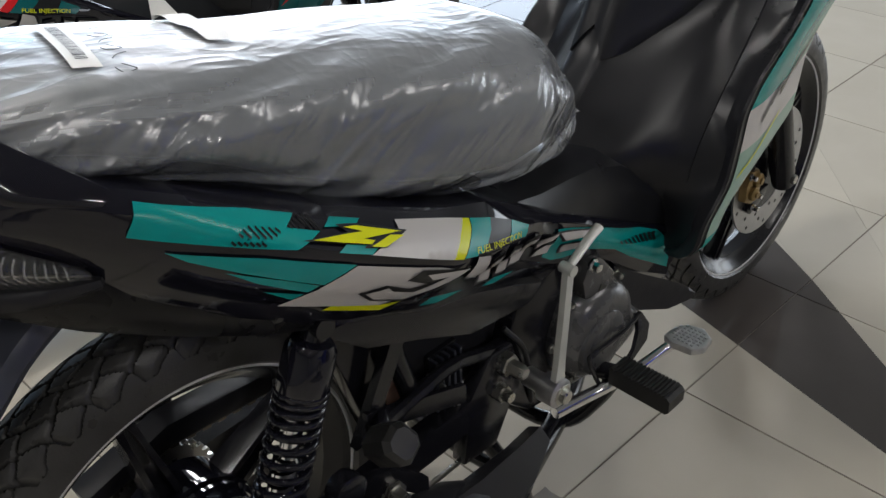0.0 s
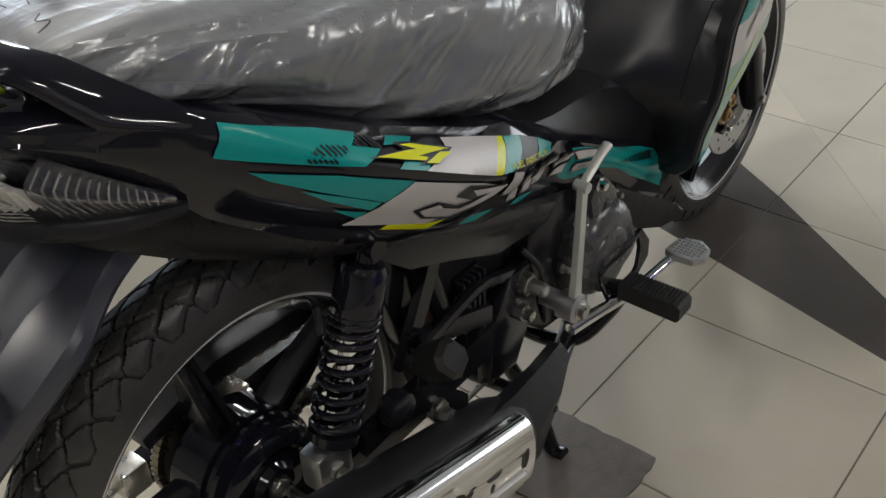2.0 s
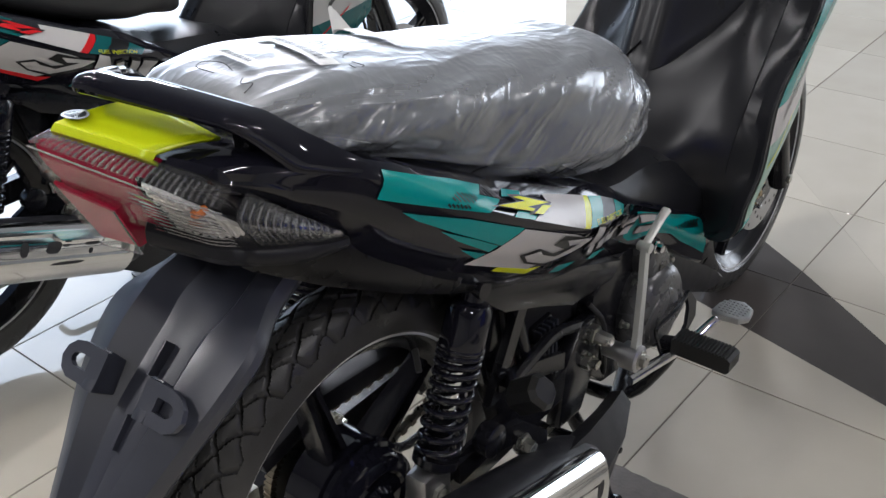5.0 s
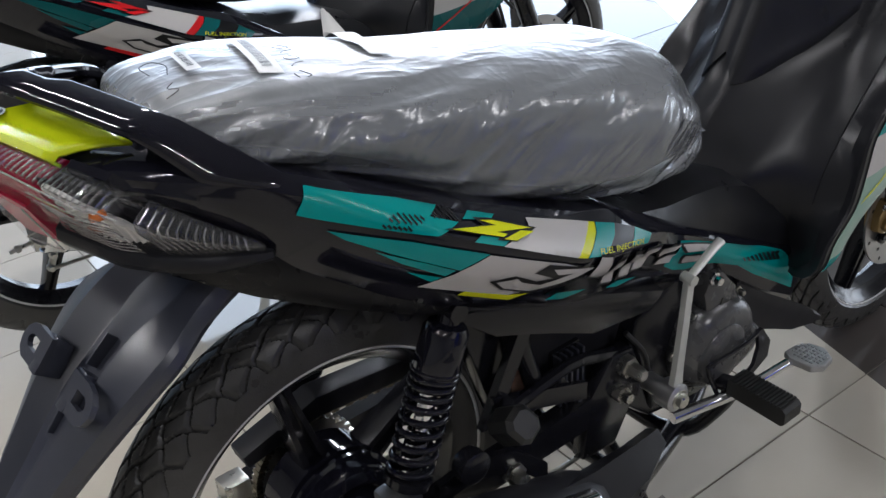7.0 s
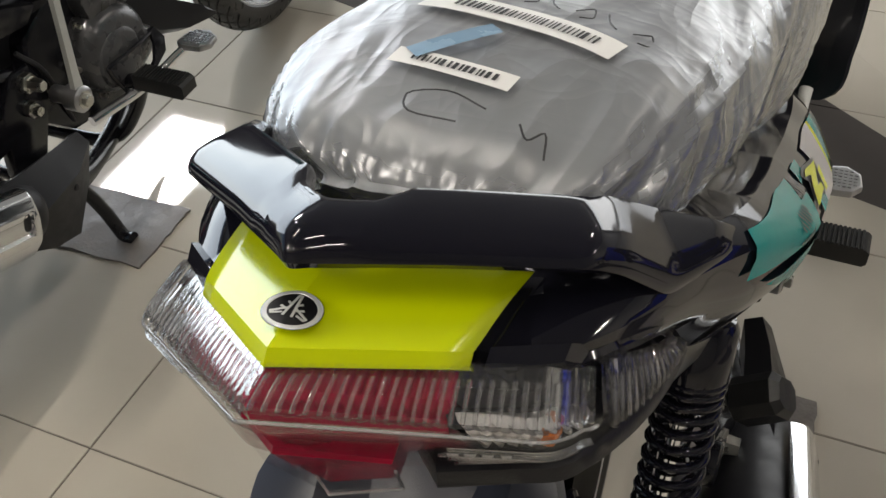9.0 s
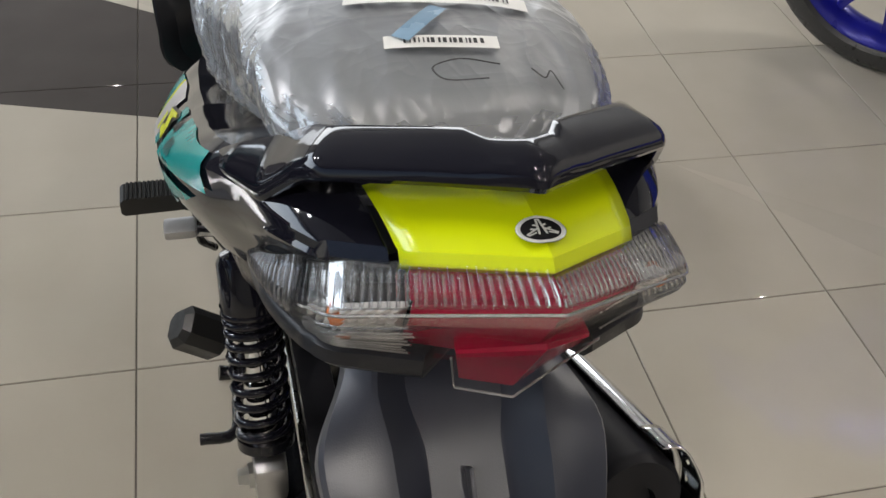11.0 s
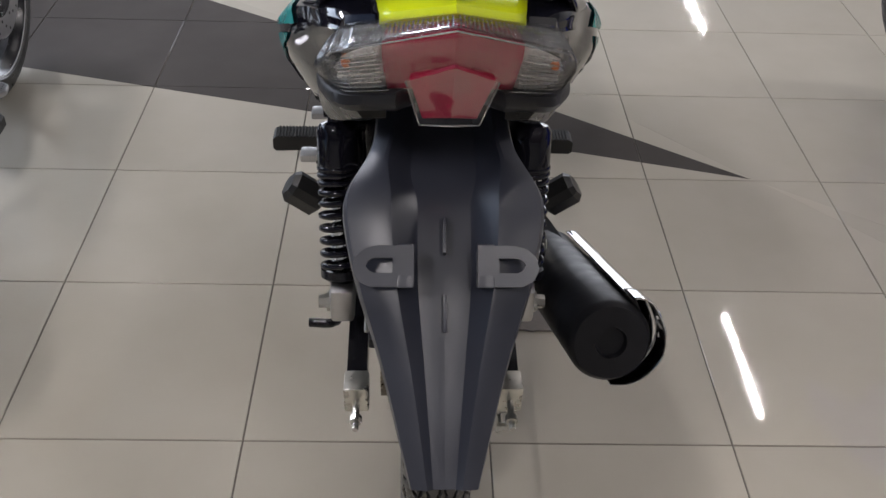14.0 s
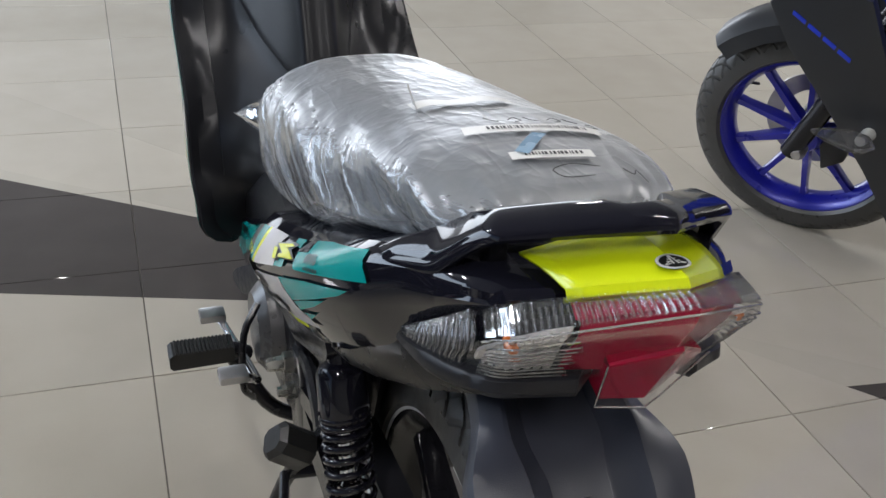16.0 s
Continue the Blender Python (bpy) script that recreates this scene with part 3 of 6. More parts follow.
def wheel(parent, c, R, w, spokes, phase, rim_mat, stripe, name="wheel", plain=False):
    """thing or part > wheel > tyre, rim, spokes, stripes. Axis along x."""
    cx, cy, cz = c
    rim_r = 0.2195
    wh = part(name, lathe([(-0.045, 0.0), (-0.045, 0.032), (-0.03, 0.042), (0.03, 0.042), (0.045, 0.032), (0.045, 0.0)], c, 32), rim_mat, parent, "wheel hub")
    part("tyre", tyre_bm(c, R, w, rim_r - 0.006), TYRE_RUBBER, wh, "black rubber tyre with cut tread")
    h = w * 0.40
    prof = [(-h, rim_r + 0.004), (-h - 0.002, rim_r - 0.004), (-h + 0.003, rim_r - 0.011), (-h + 0.012, rim_r - 0.017), (-0.012, rim_r - 0.028), (0.012, rim_r - 0.028),
            (h - 0.012, rim_r - 0.017), (h - 0.003, rim_r - 0.011), (h + 0.002, rim_r - 0.004), (h, rim_r + 0.004), (0.012, rim_r - 0.012), (-0.012, rim_r - 0.012)]
    part("rim", lathe(prof, c, 96, closed=True), rim_mat, wh)
    if stripe:
        for sgn in (-1, 1):
            x = sgn * (h + 0.0023)
            part("rim_stripe", lathe([(x, rim_r + 0.0032), (x + sgn * 0.0012, rim_r + 0.0015), (x + sgn * 0.0012, rim_r - 0.002), (x, rim_r - 0.0035)], c, 96), WHITE_LINE, wh, "white reflective rim stripe")
    for k in range(spokes):
        a = radians(phase) + 2 * math.pi * k / spokes
        r0, r1 = 0.036, rim_r - 0.020
        b = bmesh.new()
        for off in ((-1, 1) if not plain else (0,)):
            rows = []
            for u in (0, 0.12, 0.45, 0.8, 1.0):
                r = r0 + (r1 - r0) * u
                wd = (0.015 - 0.006 * u) if not plain else (0.016 - 0.004 * u)
                if u == 1.0:
                    wd += 0.006
                o = off * (0.0145 - 0.0075 * u) if not plain else 0
                th = 0.020 - 0.007 * u
                sec = []
                for px, pt in ((-th, -0.5), (-th * 0.6, -0.62), (th * 0.6, -0.62), (th, -0.5), (th, 0.5), (th * 0.6, 0.62), (-th * 0.6, 0.62), (-th, 0.5)):
                    t = o + pt * wd * (0.62 if not plain else 1)
                    sec.append((cx + px, cy + r * math.cos(a) - t * math.sin(a), cz + r * math.sin(a) + t * math.cos(a)))
                rows.append(sec)
            loft(rows, bm=b)
        if not plain:
            rows = []
            for u in (0.0, 0.5, 1.0):
                r = r0 + (r1 - r0) * u
                o, th = 0.0145 - 0.0075 * u, 0.006
                rows.append([(cx + px, cy + r * math.cos(a) - t * math.sin(a), cz + r * math.sin(a) + t * math.cos(a)) for px, t in ((-th, -o), (th, -o), (th, o), (-th, o))])
            loft(rows, bm=b)
        part("spoke", b, rim_mat, wh, "black cast double spoke" if not plain else "")
    a = radians(phase + 14)
    p = (cx + 0.012, cy + (rim_r - 0.022) * math.cos(a), cz + (rim_r - 0.022) * math.sin(a))
    q = (cx + 0.034, cy + (rim_r - 0.048) * math.cos(a), cz + (rim_r - 0.048) * math.sin(a))
    part("valve", between(p, q, [(0, 0.005), (0.5, 0.004), (0.6, 0.0045), (1, 0.004), (1, 0)], 10), TYRE_RUBBER, wh)
    return wh


# ---------- side covers: section tables of (y; top x, z; ridge x, z; lower x, z; bottom x, z) ----------
BODY = [(-.215, .058, .874, .076, .866, .076, .852, .055, .83), (-.17, .086, .872, .106, .855, .098, .832, .08, .79),
        (-.10, .118, .852, .133, .828, .120, .786, .09, .735), (-.045, .137, .829, .156, .803, .146, .752, .110, .700),
        (.03, .143, .790, .176, .761, .158, .698, .115, .645), (.13, .145, .740, .184, .703, .160, .640, .120, .590)]
BODY += [(.20, .147, .708, .187, .665, .160, .607, .120, .562), (.27, .147, .676, .184, .632, .155, .585, .115, .525),
         (.35, .143, .646, .170, .607, .145, .568, .110, .495), (.42, .135, .603, .150, .582, .135, .553, .105, .475),
         (.50, .125, .555, .130, .540, .125, .505, .100, .455), (.60, .120, .500, .124, .485, .120, .448, .10, .42),
         (.70, .118, .445, .122, .430, .120, .380, .10, .345), (.79, .115, .400, .118, .380, .117, .325, .10, .29)]


def side_section(y):
    """Outline points (x, z) of the right side from bottom to top."""
    a = curve(BODY, y)
    t, r, l, b = (a[0], a[1]), (a[2], a[3]), (a[4], a[5]), (a[6], a[7])

    def mid(p, q, u, puff):
        return (p[0] + (q[0] - p[0]) * u + puff, p[1] + (q[1] - p[1]) * u)
    return [b, mid(b, l, 0.5, 0.006), l, mid(l, r, 0.33, 0.006), mid(l, r, 0.66, 0.006), (r[0] + 0.001, r[1] - 0.004), (r[0] + 0.001, r[1] + 0.003), mid(r, t, 0.35, 0.006), mid(r, t, 0.7, 0.005), t]


def side_x(y, z):
    s = side_section(y)
    if z <= s[0][1]:
        return s[0][0]
    for p, q in zip(s, s[1:]):
        if p[1] <= z <= q[1]:
            return p[0] + (q[0] - p[0]) * (z - p[1]) / max(1e-6, q[1] - p[1])
    return s[-1][0]


def decal(parent, name, poly, mat, lift, side, label=""):
    """A sticker: a polygon of (y, z) laid on the side cover."""
    bm = bmesh.new()
    bm.faces.new([bm.verts.new((0, y, z)) for y, z in poly])
    ys, zs = [p[0] for p in poly], [p[1] for p in poly]
    for ax, lo, hi, st in ((1, min(ys), max(ys), 0.012), (2, min(zs), max(zs), 0.006)):
        k = math.ceil(lo / st)
        while k * st < hi:
            co, no = Vector((0, 0, 0)), Vector((0, 0, 0))
            co[ax], no[ax] = k * st, 1
            bmesh.ops.bisect_plane(bm, geom=bm.verts[:] + bm.edges[:] + bm.faces[:], plane_co=co, plane_no=no, dist=1e-6)
            k += 1
    bmesh.ops.triangulate(bm, faces=bm.faces[:])
    for v in bm.verts:
        v.co.x = side * (side_x(v.co.y, v.co.z) + lift)
    if side < 0:
        bmesh.ops.reverse_faces(bm, faces=bm.faces)
    me = bpy.data.meshes.new(name)
    bm.to_mesh(me)
    bm.free()
    for p in me.polygons:
        p.use_smooth = True
    me.materials.append(mat)
    ob = new(name, me)
    ob.parent = parent
    if label:
        tagged(ob, label)
    return ob


def between_shapes(first, last, u):
    """The shape that lies a share u of the way from one polygon to another."""
    return [(a[0] + (b[0] - a[0]) * u, a[1] + (b[1] - a[1]) * u) for a, b in zip(first, last)]


def lettering(parent, words, mat, y0, z0, y1, z1, size, lift, side, name):
    """Words in the built-in font along a line on the side cover."""
    cu = bpy.data.curves.new("words", 'FONT')
    cu.body, cu.size, cu.shear = words, 1.0, 0.3
    tmp = new("words", cu)
    dg = bpy.context.evaluated_depsgraph_get()
    me = bpy.data.meshes.new_from_object(tmp.evaluated_get(dg))
    bpy.data.objects.remove(tmp)
    wide = max(v.co.x for v in me.vertices)
    ln = math.hypot(y1 - y0, z1 - z0)
    dy, dz = (y1 - y0) / ln, (z1 - z0) / ln
    k = ln / wide
    for v in me.vertices:
        u, h = v.co.x * k, v.co.y * size
        if side < 0:
            u = ln - u
        y, z = y0 + dy * u - dz * h * 0.2, z0 + dz * u + h
        v.co = (side * (side_x(y, z) + lift), y, z)
    me.materials.append(mat)
    ob = new(name, me)
    ob.parent = parent
    return ob


# ---------- seat ----------
SEAT = [(-.150, .040, .868, .885), (-.138, .068, .853, .896), (-.11, .088, .842, .902), (-.05, .105, .822, .900), (.05, .120, .776, .882), (.15, .127, .718, .860),
        (.28, .137, .661, .833), (.40, .140, .627, .804), (.48, .127, .618, .787), (.526, .103, .606, .759), (.558, .076, .600, .714), (.578, .050, .600, .669)]


def seat_ring(y, grow, n, crease=None):
    w, zb, zt = curve(SEAT, y)
    pts = []
    for k in range(n):
        a = 2 * math.pi * k / n
        ca, sa = math.cos(a), math.sin(a)
        px = math.copysign(abs(ca) ** 0.72, ca) * (w + grow)
        pz = (zb + zt) / 2 + math.copysign(abs(sa) ** (0.70 if sa > 0 else 0.5), sa) * ((zt - zb) / 2 + grow)
        px *= 1 - 0.16 * max(0, sa) ** 2
        p = Vector((px, y, pz))
        if crease:
            p += crease(p, Vector((ca, 0, sa)), a)
        pts.append(p)
    return pts


def fold_frame(y, a):
    """Place on the wrapper along and across its folds, which run up and forward on both flanks."""
    q = abs((a - math.pi / 2 + math.pi) % (2 * math.pi) - math.pi) / math.pi * 0.42
    q = math.sqrt(q * q + 0.0016)
    return .90 * y - .42 * q, .42 * y + .90 * q


def crinkle(p, nrm, a):
    """Long folds of a loose plastic wrapper."""
    u, v = fold_frame(p.y, a)
    v += .035 * noise.noise(Vector((u * 5 + 3, v * 4, p.x * 4)))
    f = 0.0
    for fu, fv, amp, shift in ((1.8, 9, .0066, 0), (2.2, 20, .0042, 5), (5, 50, .0012, 9)):
        w = noise.noise(Vector((u * fu + shift, v * fv + shift, p.x * 5)))
        f += amp * (1 - abs(w) * 3.0)
    side = max(0.0, 1 - abs(nrm.z))
    return nrm * (f * (0.10 + 1.15 * side) + 0.001)


def build_seat(parent, wrapped):
    ys = [-.150 + .728 * k / 44 for k in range(45)]
    seat = part("seat", loft([seat_ring(y, -0.012, 40) for y in ys]), SEAT_VINYL, parent, "dark grey vinyl seat", 60)
    if wrapped:
        ys = [-.155 + .741 * k / 260 for k in range(261)]
        rings = [seat_ring(min(y, .577), 0.004, 120, crinkle) for y in ys]
        for r, y in zip(rings, ys):
            for v in r:
                v.y += y - min(y, .577)
        b = loft(rings)
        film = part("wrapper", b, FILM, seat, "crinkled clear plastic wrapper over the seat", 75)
        # loose corners of the bag at the front
        for x0, y0, z0, x1, y1, z1, tall in ((-.100, .510, .690, -.154, .567, .686, .090), (.088, .512, .668, .112, .535, .676, .070)):
            rows = []
            for k in range(11):
                u = k / 10
                rows.append([(x0 + (x1 - x0) * u + .004 * math.sin(7 * v + 3 * u), y0 + (y1 - y0) * u + .012 * v * (1 - u) + .003 * math.sin(11 * v), z0 + (z1 - z0) * u + tall * (v - .5) * (1 - u) ** .8) for v in [q / 10 for q in range(11)]])
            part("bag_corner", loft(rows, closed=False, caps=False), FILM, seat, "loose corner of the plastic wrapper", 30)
        # stuck-on labels and pen marks on the top

        def top_z(x, y):
            w, zb, zt = curve(SEAT, y)
            u = min(1, abs(x) / (w + 0.004) / 0.84)
            return (zb + zt) / 2 + ((zt - zb) / 2 + 0.004) * (max(0, 1 - u ** (2 / 0.72))) ** 0.35 + 0.0050

        def patch(name, cx, cy, w, h, rot, mat, lift, label="", wave=0.0):
            ca, sa = math.cos(radians(rot)), math.sin(radians(rot))
            rows = []
            for i in range(13):
                row = []
                for j in range(5):
                    u, v = (i / 12 - 0.5) * w, (j / 4 - 0.5) * h
                    x, y = cx + u * ca - v * sa, cy + u * sa + v * ca
                    row.append((x, y, top_z(x, y) + lift + wave * math.sin(i * 0.9)))
                rows.append(row)
            return part(name, loft(rows, closed=False, caps=False), mat, film, label, 80)
        rnd = random.Random(5)
        for nm, cx, cy, w, h, rot in (("barcode_label", 0.006, -0.015, 0.118, 0.023, -12), ("small_label", -0.006, -0.080, 0.068, 0.014, -8), ("paper_tag", -0.009, 0.113, 0.098, 0.028, -4)):
            patch(nm, cx, cy, w, h, rot, LABEL_WHITE, 0.0012, "white paper label with printed bars", 0.0015 if nm == "paper_tag" else 0.0)
            if nm == "paper_tag":
                continue
            ca, sa = math.cos(radians(rot)), math.sin(radians(rot))
            u = -w * 0.32
            while u < w * 0.40:
                bw = rnd.choice((0.0009, 0.0014, 0.0022))
                x, y = cx + u * ca, cy + u * sa
                patch("printed_bar", x, y, bw, h * 0.42, rot, INK, 0.0019)
                u += bw + rnd.choice((0.0012, 0.0018))
        patch("blue_tape", -0.014, -0.056, 0.012, 0.050, -40, BLUE_TAPE, 0.0026, "strip of blue printed sealing tape")
        rows = [[(-0.056 - 0.010 * v + 0.004 * u, 0.100 + 0.028 * u * (1 - 0.75 * v) + 0.006 * v, top_z(-0.05, 0.112) - 0.002 + 0.026 * v + 0.003 * math.sin(5 * u)) for u in (0, 0.25, 0.5, 0.75, 1)] for v in (0, 0.3, 0.65, 1)]
        part("curled_tag", loft(rows, closed=False, caps=False), LABEL_WHITE, film, "curled corner of a paper tag", 80)
        # felt-pen loops

        def pen(pts):
            P = [(x, y, top_z(x, y) + 0.0010) for x, y in pts]
            part("pen_mark", sweep(P, 0.0006, 5, 4, flat=0.5), INK, film)
        pen([(0.022, -0.108), (0.0, -0.100), (-0.018, -0.108), (-0.012, -0.120), (0.012, -0.121)])
        pen([(0.040, -0.112), (0.046, -0.120), (0.052, -0.112), (0.056, -0.126)])
        for k in range(6):
            x = -0.02 + 0.017 * k
            y = 0.020 - 0.004 * k
            pen([(x, y), (x + 0.008, y + 0.008), (x + 0.011, y - 0.004), (x + 0.004, y - 0.008)] if k % 2 else [(x, y + 0.010), (x + 0.003, y), (x + 0.008, y - 0.006)])
    return seat


# ---------- tail lamp: u from the middle (0) over the corner (0.5) to the forward end (1), v from the lower to the upper edge ----------
LAMP_MID = [(0, 0, -.272, .838), (.35, 0, -.284, .866), (.76, 0, -.298, .901), (.80, 0, -.297, .906), (1, 0, -.270, .910)]
LAMP_CORNER = [(0, .090, -.203, .798), (.35, .095, -.220, .824), (.76, .097, -.236, .854), (.80, .096, -.235, .858), (1, .088, -.204, .871)]
LAMP_END = [(0, .122, -.086, .764), (.35, .126, -.089, .768), (.76, .127, -.092, .771), (.80, .127, -.092, .773), (1, .122, -.096, .779)]


def lamp_at(u, v, off=0.0):
    a, b, c = Vector(curve(LAMP_MID, v)), Vector(curve(LAMP_CORNER, v)), Vector(curve(LAMP_END, v))
    b += Vector((-off, off, 0))
    a += Vector((0, off, 0))
    c += Vector((-off, 0, 0))
    if v > .8:
        a.z, b.z = a.z - off * .8, b.z - off * .8
    if u < 0.44:
        return a.lerp(b, u / 0.5)
    if u < 0.56:
        k = (u - .44) / .12
        p, q = a.lerp(b, .88), b.lerp(c, .12) + Vector((.003, 0, 0))
        return p * (1 - k) ** 2 + (b + Vector((.002, -.001, 0))) * 2 * k * (1 - k) + q * k * k
    k = (u - 0.5) / 0.5
    m = b.lerp(c, .5) + Vector((.014, -.004, -.004))
    e = b.lerp(c, .12) + Vector((.003, 0, 0)) if k < .13 else None
    p = b * (1 - k) ** 2 + m * 2 * k * (1 - k) + c * k * k
    return p if e is None else e.lerp(p, (k - .12) / .01)


def lamp_patch(u0, u1, v0, v1, side, off, thick, nu=16, nz=8, rib=0.0, ribs=0, horizontal=False, bowl=False):
    """A shell piece of the lamp, with moulded ribs; bowl: rounded off towards its outer end and hollow."""
    bm = bmesh.new()
    lay = []
    for o in (off, off + thick):
        rows = []
        for i in range(nu + 1):
            row = []
            for j in range(nz + 1):
                u, v = u0 + (u1 - u0) * i / nu, v0 + (v1 - v0) * j / nz
                r = 0.0
                if bowl:
                    half = math.sqrt(max(0.02, 1 - (i / nu) ** 3))
                    v = (v0 + v1) / 2 + (v1 - v0) * (j / nz - .5) * half
                    r = -.006 * (1 - (2 * j / nz - 1) ** 2) * half
                if ribs and o == off:
                    r += rib * abs(math.sin(math.pi * ribs * ((j / nz) if horizontal else (i / nu))))
                p = lamp_at(u, v, o - r)
                row.append(bm.verts.new((side * p.x, p.y, p.z)))
            rows.append(row)
        lay.append(rows)
    for rows in lay:
        for a, b in zip(rows, rows[1:]):
            for j in range(nz):
                bm.faces.new((a[j], a[j + 1], b[j + 1], b[j]))
    A, B = lay
    for j in range(nz):
        bm.faces.new((A[0][j], A[0][j + 1], B[0][j + 1], B[0][j]))
        bm.faces.new((A[-1][j], A[-1][j + 1], B[-1][j + 1], B[-1][j]))
    for i in range(nu):
        bm.faces.new((A[i][0], A[i + 1][0], B[i + 1][0], B[i][0]))
        bm.faces.new((A[i][-1], A[i + 1][-1], B[i + 1][-1], B[i][-1]))
    return bm


def build_lamp(parent):
    core = bmesh.new()
    rings = []
    for v in (.03, .3, .6, .78, .97):
        half = [lamp_at(k / 20, v, 0.020) for k in range(21)]
        rings.append([(-p.x, p.y, p.z) for p in reversed(half)] + [tuple(p) for p in half[1:]] + [(0.08, -0.06, .80 + .05 * v), (-0.08, -0.06, .80 + .05 * v)])
    lamp = part("tail_lamp", loft(rings, bm=core), SATIN_BLACK, parent, "wide red and clear tail lamp with indicators")
    for s in (-1, 1):
        part("red_lens", lamp_patch(0, .325, .02, .78, s, 0.006, 0.004, 12, 8), LAMP_RED, lamp, "red brake lamp lens")
        part("red_reflector", lamp_patch(0, .335, .80, .99, s, 0.008, 0.004, 60, 4, 0.002, 16), LAMP_RED, lamp, "red ribbed strip under the clear lens")
        part("ribbed_lens", lamp_patch(0, .60, .805, .965, s, 0.0, 0.003, 168, 6, 0.0016, 28), LAMP_FLUTE, lamp, "clear ribbed lens along the top")
        part("clear_lens", lamp_patch(0.0, .64, .0, .77, s, -0.001, 0.003, 40, 50, 0.0012, 0, True), LAMP_CLEAR, lamp, "clear outer lens")
        for k in range(28):
            u = .012 + .575 * k / 28
            part("lens_rib", lamp_patch(u, u + .007, .815, .93, s, -0.0008, 0.0014, 1, 4), LAMP_RIB, lamp, sharp=20)
        for k in range(9):
            v = .06 + .078 * k
            part("lens_flute", lamp_patch(.29 + .012 * (k % 3), .58, v, v + .016, s, -0.0020, 0.0012, 12, 1), LAMP_RIB, lamp, sharp=20)
        for k in range(13):
            u = .65 + .024 * k
            part("side_rib", lamp_patch(u, u + .005, .22 + .02 * k, .93, s, -0.0012, 0.0012, 1, 5), LENS_GLINT, lamp, sharp=20)
        # milky strips along the moulded lens edges stand in for their highlights
        rail = [lamp_at(.60 * k / 30, .785, -.0012) for k in range(31)]
        part("lens_edge", sweep([(s * q.x, q.y, q.z) for q in rail], .0009, 6), LENS_GLINT, lamp, "milky strip standing in for the highlight on the clear lens edge", 80)
        rail = [lamp_at(.26 + .36 * k / 20, .01, -.0008) for k in range(21)]
        part("lens_edge", sweep([(s * q.x, q.y, q.z) for q in rail], .0009, 6), LENS_GLINT, lamp, "", 80)
        # faceted bowl behind the indicator lens
        part("indicator_reflector", lamp_patch(.345, .63, .06, .74, s, 0.009, 0.003, 64, 32, 0.0040, 9, bowl=True), MIRROR_CUP, lamp, "bright indicator reflector")
        for k in range(5):
            v = .12 + .13 * k
            part("reflector_step", lamp_patch(.355, .50, v, v + .035, s, 0.0075, 0.003, 24, 1, 0.002, 6), MIRROR_CUP, lamp, sharp=20)
        c = lamp_at(.52, .60, 0.009)
        part("amber_bulb", lathe([(-.008, 0), (-.0065, .004), (0, .005), (.0065, .004), (.008, 0)], (s * c.x, c.y, c.z), 14, 'y'), AMBER, lamp, "amber indicator bulb")
        part("smoked_lens", lamp_patch(.64, 1.0, .0, .995, s, 0.0, 0.004, 80, 24, 0.0018, 12), SMOKE, lamp, "smoked ribbed side lens")
    # lower reflector: a creased shield, narrower towards its flat foot, inside the foot of the clear lens
    def shield_row(v, grow, out):
        c = Vector((0, -.2865 - out, .869)).lerp(Vector((0, -.2525 - out, .800 - grow)), v)
        e = Vector((.036 + grow, -.259 - out * .7, .842)).lerp(Vector((.0235 + grow, -.233 - out * .7, .789 - grow)), v)
        return [Vector((-e.x, e.y, e.z)), Vector((-e.x / 2, (c.y + e.y) / 2, (c.z + e.z) / 2)), c, (c + e) / 2, e]
    rows = []
    for v in (0, .03, .35, .7, .95, 1):
        r = shield_row(v, 0 if v < 1 else -.002, 0 if 0 < v < 1 else -.003)
        rows.append(r + [Vector((p.x * .9, p.y + .035, p.z + .006)) for p in reversed(r)])
    part("lower_reflector", loft(rows), LAMP_RED, lamp, "red shield-shaped reflector", 18)
    rows = [shield_row(v, .003, .004) for v in (0, .33, .66, 1)]
    rows.append([p + Vector((0, .028, .008)) for p in rows[-1]])
    part("clear_rim", loft(rows, closed=False, caps=False), LAMP_CLEAR, lamp, "", 18)
    edge = [shield_row(v, .0032, .0042)[0] for v in (0, .33, .66, 1)] + shield_row(1, .0032, .0042)[1:4] + [shield_row(v, .0032, .0042)[4] for v in (1, .66, .33, 0)]
    part("lens_edge", sweep([tuple(p) for p in edge], .0008, 6), LENS_GLINT, lamp, "", 80)
    # dark surround that carries the lamp from below
    rings = []
    for dz, off, w in ((.003, -.0025, .003), (.001, -.0050, .006), (-.008, -.0062, .009), (-.016, -.002, .008), (-.020, .010, .0)):
        half = [lamp_at(0.25 + 0.75 * k / 30, 0.0, off) for k in range(31)]
        half = [Vector((p.x, p.y, p.z + dz * (1 if k < 22 else 1 - .05 * (k - 22)))) for k, p in enumerate(half)]
        rings.append(half + [Vector((p.x - .014 - w, p.y + .012 + w, p.z)) for p in reversed(half)])
    b = loft(rings)
    m = mirrored(b)
    part("lamp_surround", b, MATT_BLACK, lamp, "matt black lamp surround", 45)
    part("lamp_surround", m, MATT_BLACK, lamp, "matt black lamp surround", 45)
    return lamp


